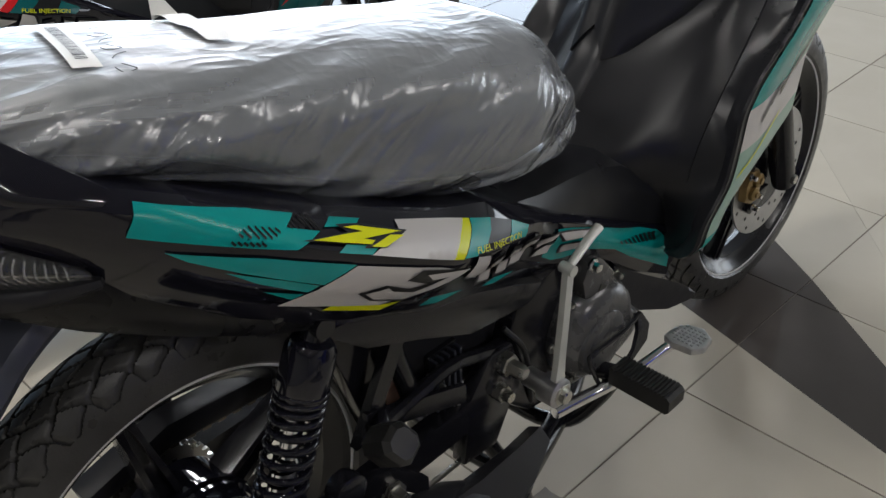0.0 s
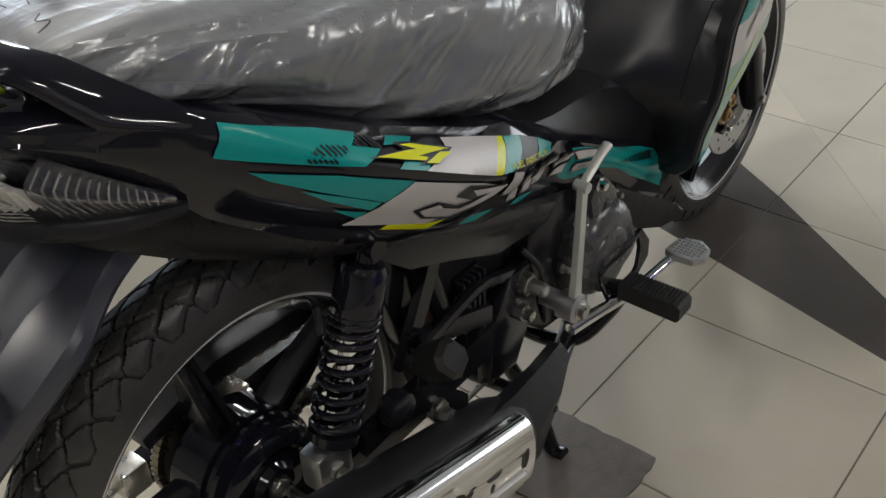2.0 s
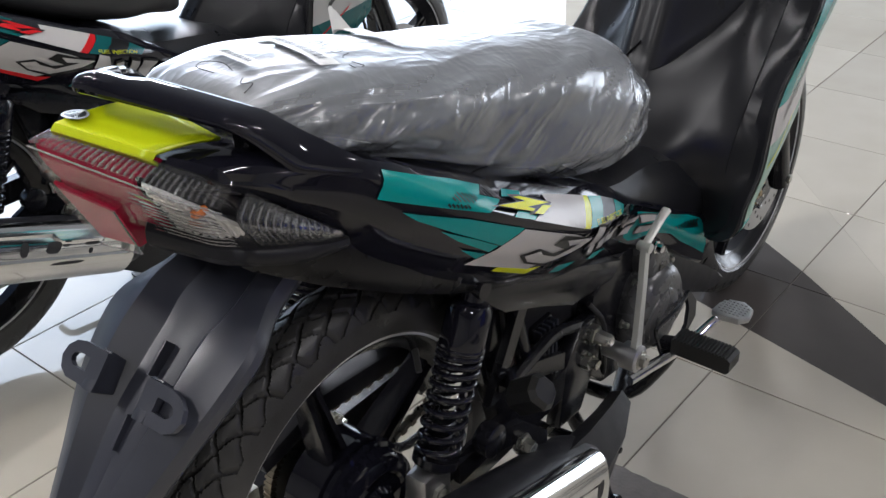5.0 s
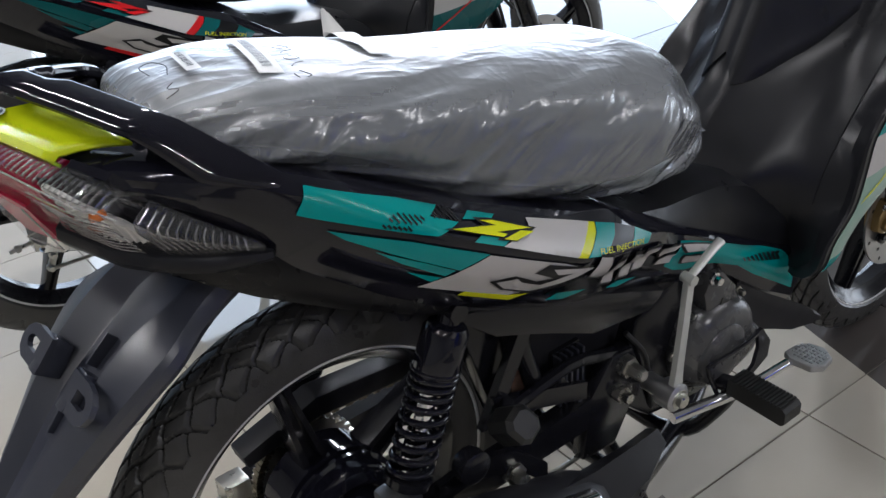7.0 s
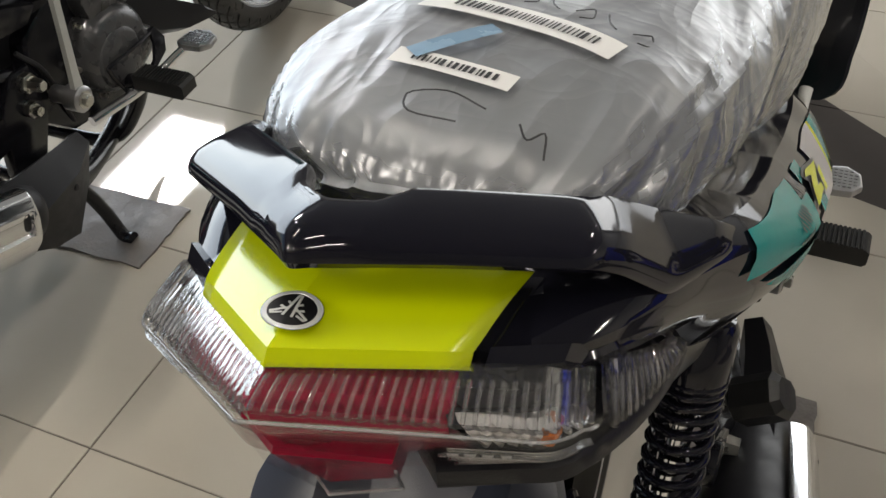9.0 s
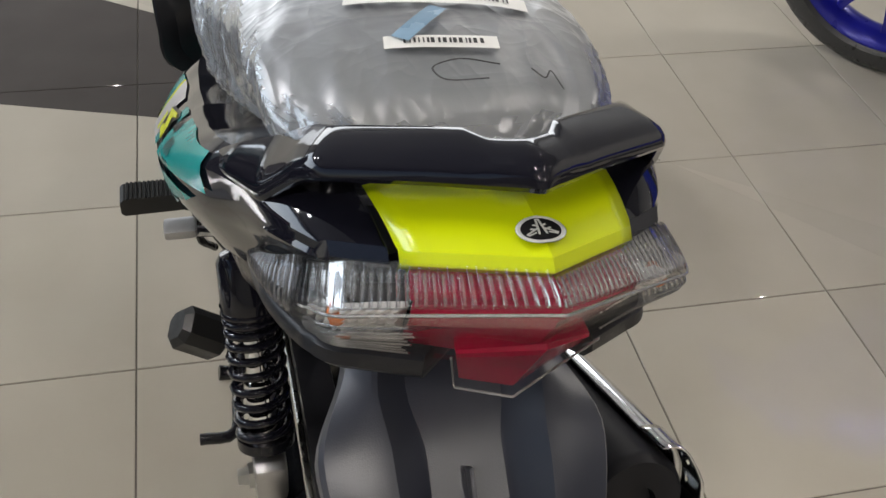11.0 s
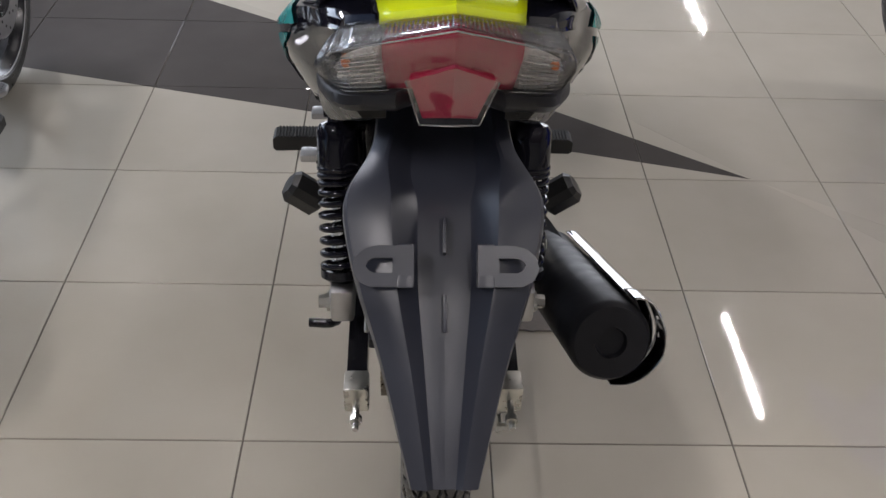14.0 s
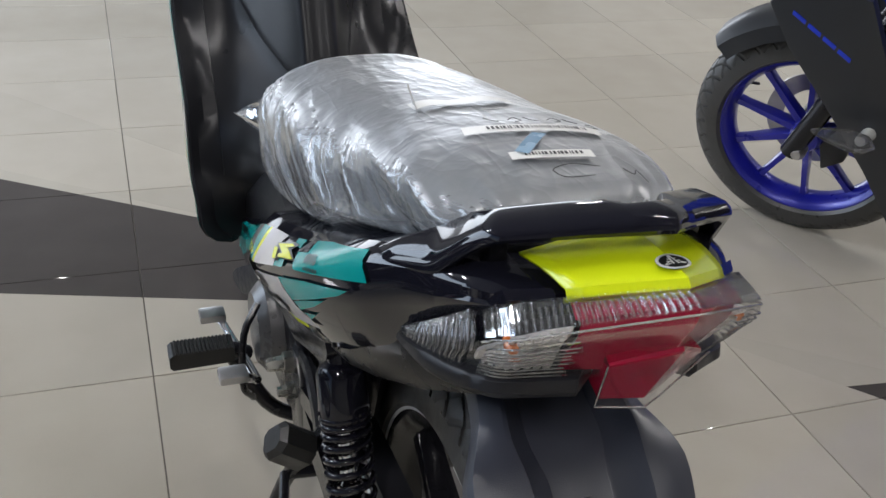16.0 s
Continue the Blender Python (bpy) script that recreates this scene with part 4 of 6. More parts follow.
# ---------- the underbone motorcycle ----------
def motorcycle(m, pal, wrapped, label):
    bike = tagged(new("motorcycle"), label, "motorcycle", "underbone motorcycles")
    bike.matrix_world = m
    AX = (0, -.009, .326)
    FX = (0, 1.24, .279)
    rw = wheel(bike, AX, .288, .082, 5, 31, SATIN_BLACK, True, "rear_wheel")
    fw = wheel(bike, FX, .279, .076, 5, 100, SATIN_BLACK, True, "front_wheel")
    # rear hub: drum, brake plate, sprocket
    part("brake_drum", lathe([(-.030, 0.0), (-.030, .070), (-.026, .075), (.018, .075), (.020, .079), (.026, .079), (.028, .074), (.032, .074), (.034, .078), (.039, .078), (.042, .073), (.056, .071), (.062, .064), (.064, .050), (.060, .046), (.060, .030), (.068, .024), (.070, 0)], AX, 48), GLOSS_BLACK, rw, "glossy black drum brake hub")
    part("axle_nut", between((.066, -.009, .326), (.112, -.009, .326), [(0, .016), (.12, .016), (.13, .012), (.35, .012), (.36, .0095), (.85, .0095), (1, .008), (1, 0)], 12), STEEL, rw)
    gear = []
    for k in range(144):
        a, rr = 2 * math.pi * k / 144, (.069, .075, .0755, .070)[k % 4]
        gear.append((rr * math.cos(a), .322 + rr * math.sin(a)))
    part("sprocket", prism(gear, -.0645, -.0590, 'x'), STEEL, rw, "steel rear sprocket", smooth=False)
    # chain
    R1, R2, C2 = .074, .030, (.43, .335)
    path = []
    for k in range(60):
        a = math.pi / 2 + math.pi * k / 59
        path.append((R1 * math.cos(a), .322 + R1 * math.sin(a)))
    for k in range(1, 40):
        path.append((C2[0] * k / 40, .322 - R1 + (C2[1] - R2 - .322 + R1) * k / 40 - 0.012 * math.sin(math.pi * k / 40)))
    for k in range(16):
        a = -math.pi / 2 + math.pi * k / 15
        path.append((C2[0] + R2 * math.cos(a), C2[1] + R2 * math.sin(a)))
    for k in range(1, 40):
        path.append((C2[0] * (1 - k / 40), C2[1] + R2 + (.322 + R1 - C2[1] - R2) * k / 40))
    ch = bmesh.new()
    for k in range(0, len(path) - 1):
        (ya, za), (yb, zb) = path[k], path[k + 1]
        ln = math.hypot(yb - ya, zb - za)
        if ln < 1e-4:
            continue
        ty, tz = (yb - ya) / ln, (zb - za) / ln
        hh = 0.0048 if k % 2 else 0.0036
        xw = 0.0068 if k % 2 else 0.0048
        prism([(ya - tz * hh, za + ty * hh), (ya + tz * hh, za - ty * hh), (yb + tz * hh, zb - ty * hh), (yb - tz * hh, zb + ty * hh)], -.061 - xw, -.061 + xw, 'x', bm=ch)
    part("chain", ch, DARK_STEEL, bike, "dark steel drive chain", smooth=False)
    part("chain_guard", prism([(-.09, .398), (.02, .432), (.36, .402), (.40, .375), (.36, .374), (.02, .400), (-.085, .378)], -.082, -.046, 'x', 0.004), MATT_BLACK, bike, "black chain guard")
    part("chain_guard_edge", sweep([(-.085, -.06, .385), (-.085, .05, .409), (-.085, .30, .386)], 0.003, 6), STEEL, bike)
    # swingarm
    for s in (-1, 1):
        sw = part("swingarm", loft([[(s * (.098 + dx), y, z + dz) for dx, dz in ((-.013, -h), (.013, -h), (.013, h), (-.013, h))] for y, z, h in ((-.085, .306, .016), (-.02, .310, .022), (.06, .312, .022), (.30, .316, .024), (.44, .325, .027))]), SATIN_BLACK, bike, "black box-section swingarm")
        part("chain_adjuster", box((s * .098 - .016, -.108, .290), (s * .098 + .016, -.072, .330), 0.004), STEEL, sw, "zinc-plated chain adjuster")
        part("adjuster_bolt", between((s * .098, -.105, .308), (s * .098, -.150, .302), [(0, .0045), (.55, .0045), (.56, .008), (.75, .008), (.76, .0045), (1, .004), (1, 0)], 8), STEEL, sw)
        # shock absorber
        lo, hi = Vector((s * .119, .020, .366)), Vector((s * .124, .110, .606))
        sh = part("shock_absorber", between(lo, hi, [(.10, .0), (.10, .0145), (.42, .0145), (.43, .0105), (.80, .0105), (.80, 0)], 16), CHROME, bike, "black coil-spring shock absorber")
        d = hi - lo
        part("upper_cover", between(lo + d * .70, hi, [(0, .0), (0, .026), (.06, .0275), (.70, .0265), (.80, .022), (.84, .013), (1, .012), (1, 0)], 24), GLOSS_BLACK, sh, "black upper spring cover")
        part("top_eye", between(hi + Vector((-.016, 0, .004)), hi + Vector((.016, 0, .004)), [(0, 0), (0, .012), (1, .012), (1, 0)], 16), SATIN_BLACK, sh)
        up = d.normalized()
        e1 = Vector((1, 0, 0))
        e2 = up.cross(e1).normalized()
        pts = []
        L0, L1, turns = .17, .74, 10.5
        for k in range(int(turns * 20) + 1):
            q = k / (turns * 20)
            v = q if q < 0.45 else 0.45 + (q - 0.45) * (1 - 0.55 * (q - 0.45) / 0.55 * 0.6)
            a = 2 * math.pi * turns * q
            pts.append(lo + d * (L0 + (L1 - L0) * min(1, v / (0.45 + 0.55 * 0.67))) + (e1 * math.cos(a) + e2 * math.sin(a)) * (.0245))
        part("coil_spring", sweep(pts, .0043, 8), GLOSS_BLACK, sh, "glossy black coil spring", 80)
        part("spring_seat", between(lo + d * .12, lo + d * .19, [(0, 0), (0, .018), (.4, .028), (1, .028), (1, 0)], 20), SATIN_BLACK, sh)
        part("lower_fork", box((s * .119 - .016, -.004, .350), (s * .119 + .016, .046, .402), 0.007), ALU, sh, "cast aluminium lower mount")
        part("mount_nut", between((s * .133, .020, .368), (s * .151, .020, .368), [(0, .0), (0, .014), (.4, .014), (.42, .010), (1, .009), (1, 0)], 6), STEEL, sh)
    # body shell
    ys = [-.215 + 1.005 * k / 200 for k in range(201)]
    b = loft([[(x, y, z) for x, z in side_section(y)] + [(-x, y, z) for x, z in reversed(side_section(y))] for y in ys])
    shell = part("body_shell", b, GLOSS_BLACK, bike, "glossy black side panelling with graphics", 30)
    C = pal
    for s in (-1, 1):
        def D(name, poly, col, lift=0.0016):
            return decal(shell, name, poly, col, lift + 0.0010, s)
        D("upper_band", [(-0.0559, 0.828), (0.0341, 0.7843), (0.0776, 0.7609), (0.0601, 0.7604), (0.0927, 0.7421), (0.07, 0.7443), (0.0573, 0.7454), (-0.0297, 0.7863), (-0.0697, 0.8048)], C['a'])
        D("band_block", [(0.114, 0.7415), (0.1474, 0.7249), (0.1365, 0.7247), (0.1, 0.7412)], C['a'])
        D("band_block", [(0.115, 0.7233), (0.1533, 0.7039), (0.1358, 0.7035), (0.0989, 0.7231)], C['a'])
        D("light_block", [(0.1885, 0.7054), (0.2831, 0.6627), (0.259, 0.6543), (0.2395, 0.6463), (0.1348, 0.7036), (0.1583, 0.7011), (0.184, 0.697)], C['b'])
        D("stripe", [(0.2806, 0.6638), (0.2918, 0.6589), (0.2851, 0.6518), (0.2679, 0.6449), (0.2525, 0.6401), (0.237, 0.6476), (0.259, 0.6543)], C['c'])
        D("band_block", [(0.2934, 0.6582), (0.3241, 0.6451), (0.315, 0.6379), (0.2989, 0.6322), (0.283, 0.6289), (0.2543, 0.6398), (0.2688, 0.6445), (0.286, 0.6514)], C['a'])
        D("band_block", [(0.3597, 0.6257), (0.3916, 0.6038), (0.3776, 0.5977), (0.3391, 0.6145)], C['a'])
        # duller black patch added to mute the shell's reflection of daylight
        D("dark_block", [(0.3241, 0.6451), (0.3597, 0.6257), (0.3391, 0.6145), (0.2989, 0.6322), (0.315, 0.6379)], BLACK_DECAL, 0.0010)
        D("lower_band", [(-0.0472, 0.7842), (0.0304, 0.7488), (0.1181, 0.7011), (0.0847, 0.6931), (0.0111, 0.7408), (-0.0317, 0.7699)], C['a'])
        D("lower_streak", [(-0.0046, 0.748), (0.0455, 0.7178), (0.0807, 0.6944), (0.0695, 0.6909), (0.0209, 0.7257)], C['a'])
        D("lower_streak", [(0.0289, 0.7108), (0.0676, 0.6893), (0.0576, 0.6858)], C['a'])
        D("light_block", [(0.1182, 0.6998), (0.2215, 0.6465), (0.2534, 0.6257), (0.2135, 0.6279), (0.181, 0.6191), (0.1618, 0.6203), (0.0462, 0.682)], C['b'])
        D("stripe", [(0.1025, 0.6522), (0.1618, 0.6203), (0.1884, 0.6114), (0.1661, 0.609), (0.0947, 0.6495)], C['c'])
        D("band_block", [(0.2933, 0.5619), (0.2536, 0.5662), (0.2235, 0.5802), (0.2368, 0.5863)], C['a'])
        D("band_block", [(0.3979, 0.5255), (0.3589, 0.5296), (0.3351, 0.5401), (0.3544, 0.5417)], C['a'])
        D("mark_shadow", [(0.1236, 0.6611), (0.1543, 0.6574), (0.1847, 0.6363), (0.2067, 0.6318), (0.1774, 0.6519), (0.1949, 0.6574), (0.2524, 0.6288), (0.2654, 0.6254), (0.2462, 0.6175), (0.2175, 0.6161), (0.1868, 0.6135), (0.1443, 0.6382)], BLACK_DECAL, 0.0028)
        D("name_shape", [(0.1315, 0.6569), (0.1566, 0.6529), (0.1637, 0.6443), (0.1908, 0.6283), (0.2343, 0.6275), (0.2106, 0.6357), (0.2015, 0.648), (0.265, 0.6223), (0.2432, 0.6175), (0.2144, 0.6182), (0.1837, 0.6197), (0.1462, 0.6402)], C['b'], 0.0040)
        D("band_block", [(0.4736, 0.55), (0.5801, 0.4977), (0.6786, 0.4518), (0.7263, 0.4251), (0.7528, 0.4015), (0.7600, 0.3750), (0.7781, 0.3308), (0.717, 0.3729), (0.6653, 0.4078), (0.62, 0.4438), (0.563, 0.471), (0.5042, 0.4854), (0.4511, 0.5072), (0.4684, 0.5306)], C['a'])
        # slanted hatching: ends of each line
        for ya, za, yb, zb in ((0.0114, 0.7792, 0.0134, 0.7756), (0.0169, 0.7794, 0.0204, 0.7721), (0.0236, 0.7785, 0.0271, 0.7687), (0.0298, 0.7755, 0.0332, 0.7659), (0.0357, 0.7724, 0.0389, 0.7632), (0.0418, 0.7693, 0.0450, 0.7620), (0.0479, 0.7660, 0.0503, 0.7620), (0.0635, 0.7611, 0.0654, 0.7576), (0.0683, 0.7610, 0.0708, 0.7546), (0.0736, 0.7605, 0.0778, 0.7512), (0.0796, 0.7592, 0.0853, 0.7472), (0.0848, 0.7571, 0.0902, 0.7445), (0.0893, 0.7543, 0.0948, 0.7418), (0.0026, 0.7763, 0.0056, 0.7715), (0.0075, 0.7744, 0.0105, 0.7695), (0.0123, 0.7720, 0.0154, 0.7677), (0.0171, 0.7702, 0.0204, 0.7651), (0.0221, 0.7676, 0.0254, 0.7631), (0.0273, 0.7655, 0.0302, 0.7610)):
            ln = math.hypot(yb - ya, zb - za)
            oy, oz = (zb - za) / ln * .0011, -(yb - ya) / ln * .0011
            D("hatch_line", [(ya - oy, za - oz), (yb - oy, zb - oz), (yb + oy, zb + oz), (ya + oy, za + oz)], BLACK_DECAL, 0.0024)
        # slanted shapes of the name mark, each with a dark edge
        D("mark_shadow", [(0.2767, 0.634), (0.2997, 0.6234), (0.3111, 0.5697), (0.2668, 0.6001)], BLACK_DECAL, 0.0026)
        D("name_shape", [(0.275, 0.6319), (0.2955, 0.6219), (0.3088, 0.5756), (0.2652, 0.6072)], C['b'], 0.0040)
        D("mark_shadow", [(0.3129, 0.6064), (0.3324, 0.6051), (0.3394, 0.5469), (0.3129, 0.5556)], BLACK_DECAL, 0.0026)
        D("name_shape", [(0.3148, 0.6011), (0.331, 0.5997), (0.3385, 0.5518), (0.3154, 0.5603)], C['b'], 0.0040)
        D("mark_shadow", [(0.3498, 0.6011), (0.3732, 0.5905), (0.3726, 0.5404), (0.348, 0.5465)], BLACK_DECAL, 0.0026)
        D("name_shape", [(0.3508, 0.5957), (0.3722, 0.5851), (0.3724, 0.5448), (0.3509, 0.5512)], C['b'], 0.0040)
        D("mark_shadow", [(0.3801, 0.5891), (0.4236, 0.5731), (0.3995, 0.5387), (0.3725, 0.5448)], BLACK_DECAL, 0.0026)
        D("name_shape", [(0.3809, 0.585), (0.4187, 0.5698), (0.3999, 0.5423), (0.3765, 0.5486)], C['b'], 0.0040)
        D("mark_shadow", [(0.4229, 0.5631), (0.4787, 0.5454), (0.4626, 0.5441), (0.4339, 0.5377)], BLACK_DECAL, 0.0026)
        D("name_shape", [(0.4263, 0.5613), (0.4713, 0.547), (0.4599, 0.545), (0.4372, 0.5396)], C['b'], 0.0040)
        D("mark_shadow", [(0.4363, 0.5367), (0.466, 0.5378), (0.4648, 0.5163), (0.4256, 0.5299)], BLACK_DECAL, 0.0026)
        D("name_shape", [(0.4386, 0.5352), (0.4669, 0.5326), (0.4626, 0.5184), (0.4292, 0.5306)], C['b'], 0.0040)
        D("mark_shadow", [(0.467, 0.5502), (0.5626, 0.5059), (0.5427, 0.5038), (0.4865, 0.525)], BLACK_DECAL, 0.0026)
        D("name_shape", [(0.4746, 0.5452), (0.5563, 0.5066), (0.5382, 0.5068), (0.4902, 0.5256)], C['b'], 0.0040)
        D("mark_shadow", [(0.486, 0.5217), (0.5426, 0.4999), (0.5348, 0.4876), (0.4871, 0.5034)], BLACK_DECAL, 0.0026)
        D("name_shape", [(0.4904, 0.5183), (0.5375, 0.4999), (0.531, 0.4905), (0.491, 0.5041)], C['b'], 0.0040)
        # angular model mark
        D("mark_shadow", [(0.1138, 0.737), (0.1387, 0.7259), (0.1943, 0.6952), (0.156, 0.6995), (0.1292, 0.712), (0.1346, 0.712), (0.1036, 0.7281), (0.0663, 0.7485), (0.1218, 0.7275)], BLACK_DECAL, 0.0028)
        D("mark_bar", [(0.1197, 0.7326), (0.1353, 0.7264), (0.186, 0.6986), (0.1502, 0.7133)], C['c'], 0.0042)
        D("mark_bar", [(0.15, 0.7163), (0.1767, 0.7022), (0.1157, 0.7238), (0.0767, 0.7446)], C['c'], 0.0046)
        D("mark_bar", [(0.0778, 0.744), (0.1196, 0.7255), (0.1467, 0.7104), (0.1391, 0.7112), (0.1081, 0.7275)], C['c'], 0.0050)
        D("mark_bar", [(0.168, 0.7045), (0.1854, 0.6963), (0.1537, 0.7019), (0.1375, 0.7102)], C['c'], 0.0054)
        for k in range(9):
            D("vent_slot", between_shapes([(0.6236, 0.4564), (0.6276, 0.4554), (0.6332, 0.4471), (0.6290, 0.4491)], [(0.7084, 0.4324), (0.7168, 0.4282), (0.7264, 0.4092), (0.7170, 0.4122)], k / 8), BLACK_DECAL, 0.0030)
        lettering(shell, "FUEL INJECTION", YELLOW_DECAL, 0.2756, 0.6335, 0.3683, 0.6033, 0.009, 0.0032, s, "fuel_injection_lettering")
    # dark lower skirt behind the engine
    for s in (-1, 1):
        part("frame_cover", prism([(.10, .600), (.20, .580), (.40, .500), (.47, .472), (.44, .450), (.33, .465), (.25, .505), (.17, .540)], s * .085, s * .128, 'x', 0.010), SATIN_BLACK, bike, "satin black frame cover")
        rows = []
        for y, zt, zb, x in ((-.165, .800, .752, .092), (-.10, .775, .712, .118), (-.02, .735, .668, .134), (.05, .700, .632, .140), (.105, .672, .606, .139), (.118, .660, .606, .130)):
            rows.append([(s * (x - .035), y, zt), (s * (x - .004), y, zt), (s * x, y, zt - .012), (s * (x + .001), y, (zt + zb) / 2), (s * (x - .004), y, zb + .012), (s * (x - .012), y, zb), (s * (x - .035), y, zb)])
        uc = part("under_cover", loft(rows), UNDER_BLACK, bike, "black plastic under-seat cover", 35)
        bolt((s * .139, .058, .655), .005, .006, (s, 0, 0), SATIN_BLACK, uc)
        part("rear_frame", prism([(.13, .60), (.20, .575), (.225, .40), (.26, .30), (.225, .29), (.19, .40)], s * .060, s * .090, 'x', 0.004), SATIN_BLACK, bike, "black frame plate")
    part("inner_mudguard", loft([[(hw * q, r * math.cos(a), .322 + r * math.sin(a)) for q, r in ((-1, .330), (-1, .305), (1, .305), (1, .330))] for a, hw in [(radians(15 + 6 * k), .050) for k in range(11)]]), MATT_BLACK, bike, "black inner mudguard")
    # tail: cowl, rail, lamp
    rows = []
    for i in range(13):
        x = -.061 + .122 * i / 12
        ax = abs(x)
        yr, yf = -.2765 + .74 * ax, -.186 + .3 * ax
        zr, zf = .9145 - .46 * ax, .9075 - .44 * ax
        row = [(x, yr + 0.003, zr - .011), (x, yr - 0.001, zr - .005), (x, yr + 0.004, zr)]
        row += [(x * (1 + .12 * u), yr + (yf - yr) * u, zr + (zf - zr) * u + 0.003 * math.sin(math.pi * u)) for u in (.15, .35, .6, .85, 1)]
        rows.append(row)
    cowl = part("tail_cowl", loft(rows, closed=False, caps=False), C['tail'], bike, C['tail_label'], 22)
    mod = cowl.modifiers.new("thickness", 'SOLIDIFY')
    mod.thickness, mod.offset = 0.003, -1
    em = part("emblem", lathe([(0, 0), (0, .0205), (.0015, .021), (.003, .0195), (.003, 0)], (0, 0, 0), 40, 'z'), BLACK_DECAL, cowl, "round black and silver emblem")
    em.matrix_local = pose(0, -.2535, .9152, -4.5, 0, 0) @ Matrix.Diagonal((.58, .50, .14, 1))
    ring = part("emblem_ring", lathe([(.002, .0206), (.0045, .0198), (.0045, .0172), (.002, .0165)], (0, 0, 0), 40, 'z'), LEVER_GREY, em)
    for k in range(3):
        a = radians(90 + 120 * k)
        for w in (-.0032, .0032):
            c, s2 = math.cos(a), math.sin(a)
            bars = bmesh.new()
            prism([(-c * .008 - s2 * (w - .0009), -s2 * .008 + c * (w - .0009)), (-c * .008 - s2 * (w + .0009), -s2 * .008 + c * (w + .0009)), (c * .015 - s2 * (w * .3 + .0009), s2 * .015 + c * (w * .3 + .0009)), (c * .015 - s2 * (w * .3 - .0009), s2 * .015 + c * (w * .3 - .0009))], .003, .0050, 'z', bm=bars)
            part("emblem_bar", bars, LEVER_GREY, em, smooth=False)
    # the emblem follows the ridge of the cowl
    for ob in [em] + list(em.children):
        for v in ob.data.vertices:
            v.co.z -= .33 * abs(v.co.x)
    for s in (-1, 1):
        part("tail_side", loft([[(s * x, y, z) for x, y, z in r] for r in ([(.0645, -.226, .876), (.091, -.204, .866), (.093, -.200, .856), (.065, -.220, .866)], [(.0650, -.219, .882), (.092, -.197, .871), (.096, -.192, .855), (.066, -.21, .866)], [(.0645, -.214, .876), (.095, -.188, .862), (.100, -.182, .846), (.068, -.20, .852)], [(.070, -.165, .872), (.108, -.145, .858), (.114, -.140, .838), (.072, -.16, .845)], [(.072, -.12, .872), (.122, -.100, .846), (.128, -.095, .826), (.077, -.12, .83)])]), GLOSS_BLACK, bike, "glossy black tail side panel", 25)
    # grab rail: t, outer lower edge, inner upper edge, thickness
    RAIL = [(0, 0, -.252, .940, 0, -.207, .936, .017), (.30, .047, -.217, .922, .038, -.178, .921, .017), (.56, .097, -.182, .903, .078, -.147, .904, .016), (.64, .106, -.167, .888, .086, -.132, .896, .015),
            (.76, .122, -.136, .850, .101, -.106, .873, .014), (.90, .138, -.086, .829, .128, -.072, .844, .011), (1, .147, -.050, .813, .145, -.046, .818, .005)]

    def rail_at(t):
        u = abs(t)
        k = max(q for q in range(len(RAIL) - 1) if RAIL[q][0] <= u)
        f = min(1, (u - RAIL[k][0]) / (RAIL[k + 1][0] - RAIL[k][0]))
        v = [RAIL[k][q] + (RAIL[k + 1][q] - RAIL[k][q]) * f for q in range(1, 8)]
        sg = -1 if t < 0 else 1
        return [v[0] * sg, v[1], v[2], v[3] * sg, v[4], v[5], v[6]]
    rings = []
    for k in range(161):
        t = -1 + 2 * k / 160
        acc = [rail_at(max(-1, min(1, t + q))) for q in (-.018, -.009, 0, .009, .018)]
        v = [sum(a[q] for a in acc) / 5 for q in range(7)]
        O, I = Vector(v[:3]), Vector(v[3:6])
        pa, pb = rail_at(max(-1, t - .05)), rail_at(min(1, t + .05))
        tg = (Vector(pb[:3]) - Vector(pa[:3])).normalized()
        I = I + (O - I) * (.22 * min(1, max(0, (.175 - abs(t)) / .07)))
        nr = (O - I).cross(tg).normalized()
        if nr.z < 0:
            nr = -nr
        th = v[6] * .42
        rings.append([I + (O - I) * a + nr * th * (q - .25) for a, q in ((0, -.2), (0, .4), (.05, .8), (.16, 1.0), (.55, 1.12), (.78, 1.04), (.90, .72), (.97, .30), (1, -.1), (.96, -.6), (.84, -1), (.12, -.9))])
    part("grab_rail", loft(rings), GLOSS_BLACK, bike, "glossy black moulded grab rail", 28)
    for s in (-1, 1):
        part("rail_stay", box((s * .080 - .008, -.160, .860), (s * .080 + .008, -.140, .892), 0.005), SATIN_BLACK, bike)
    build_lamp(bike)
    # rear mudguard: a long tongue with raised edges, and plate brackets
    MG = [(0, -.075, .738, .068), (.20, -.140, .710, .074), (.36, -.203, .682, .100), (.50, -.254, .640, .090), (.72, -.318, .570, .062), (1.0, -.392, .482, .033)]
    rings = []
    for k in range(41):
        t = k / 40
        y, z, hw = curve(MG, t)
        ya, za, _ = curve(MG, min(1, t + .02))
        yb, zb, _ = curve(MG, max(0, t - .02))
        tn = Vector((0, ya - yb, za - zb)).normalized()
        nr = Vector((0, tn.z, -tn.y))
        if nr.z < 0:
            nr = -nr
        rid = curve([(0, .70, .45), (.25, .66, .40), (.36, .52, .26), (.55, .54, .30), (1, .50, .32)], t)
        dep = curve([(0, .010), (.25, .016), (.40, .020), (.60, .014), (1, .008)], t)[0]
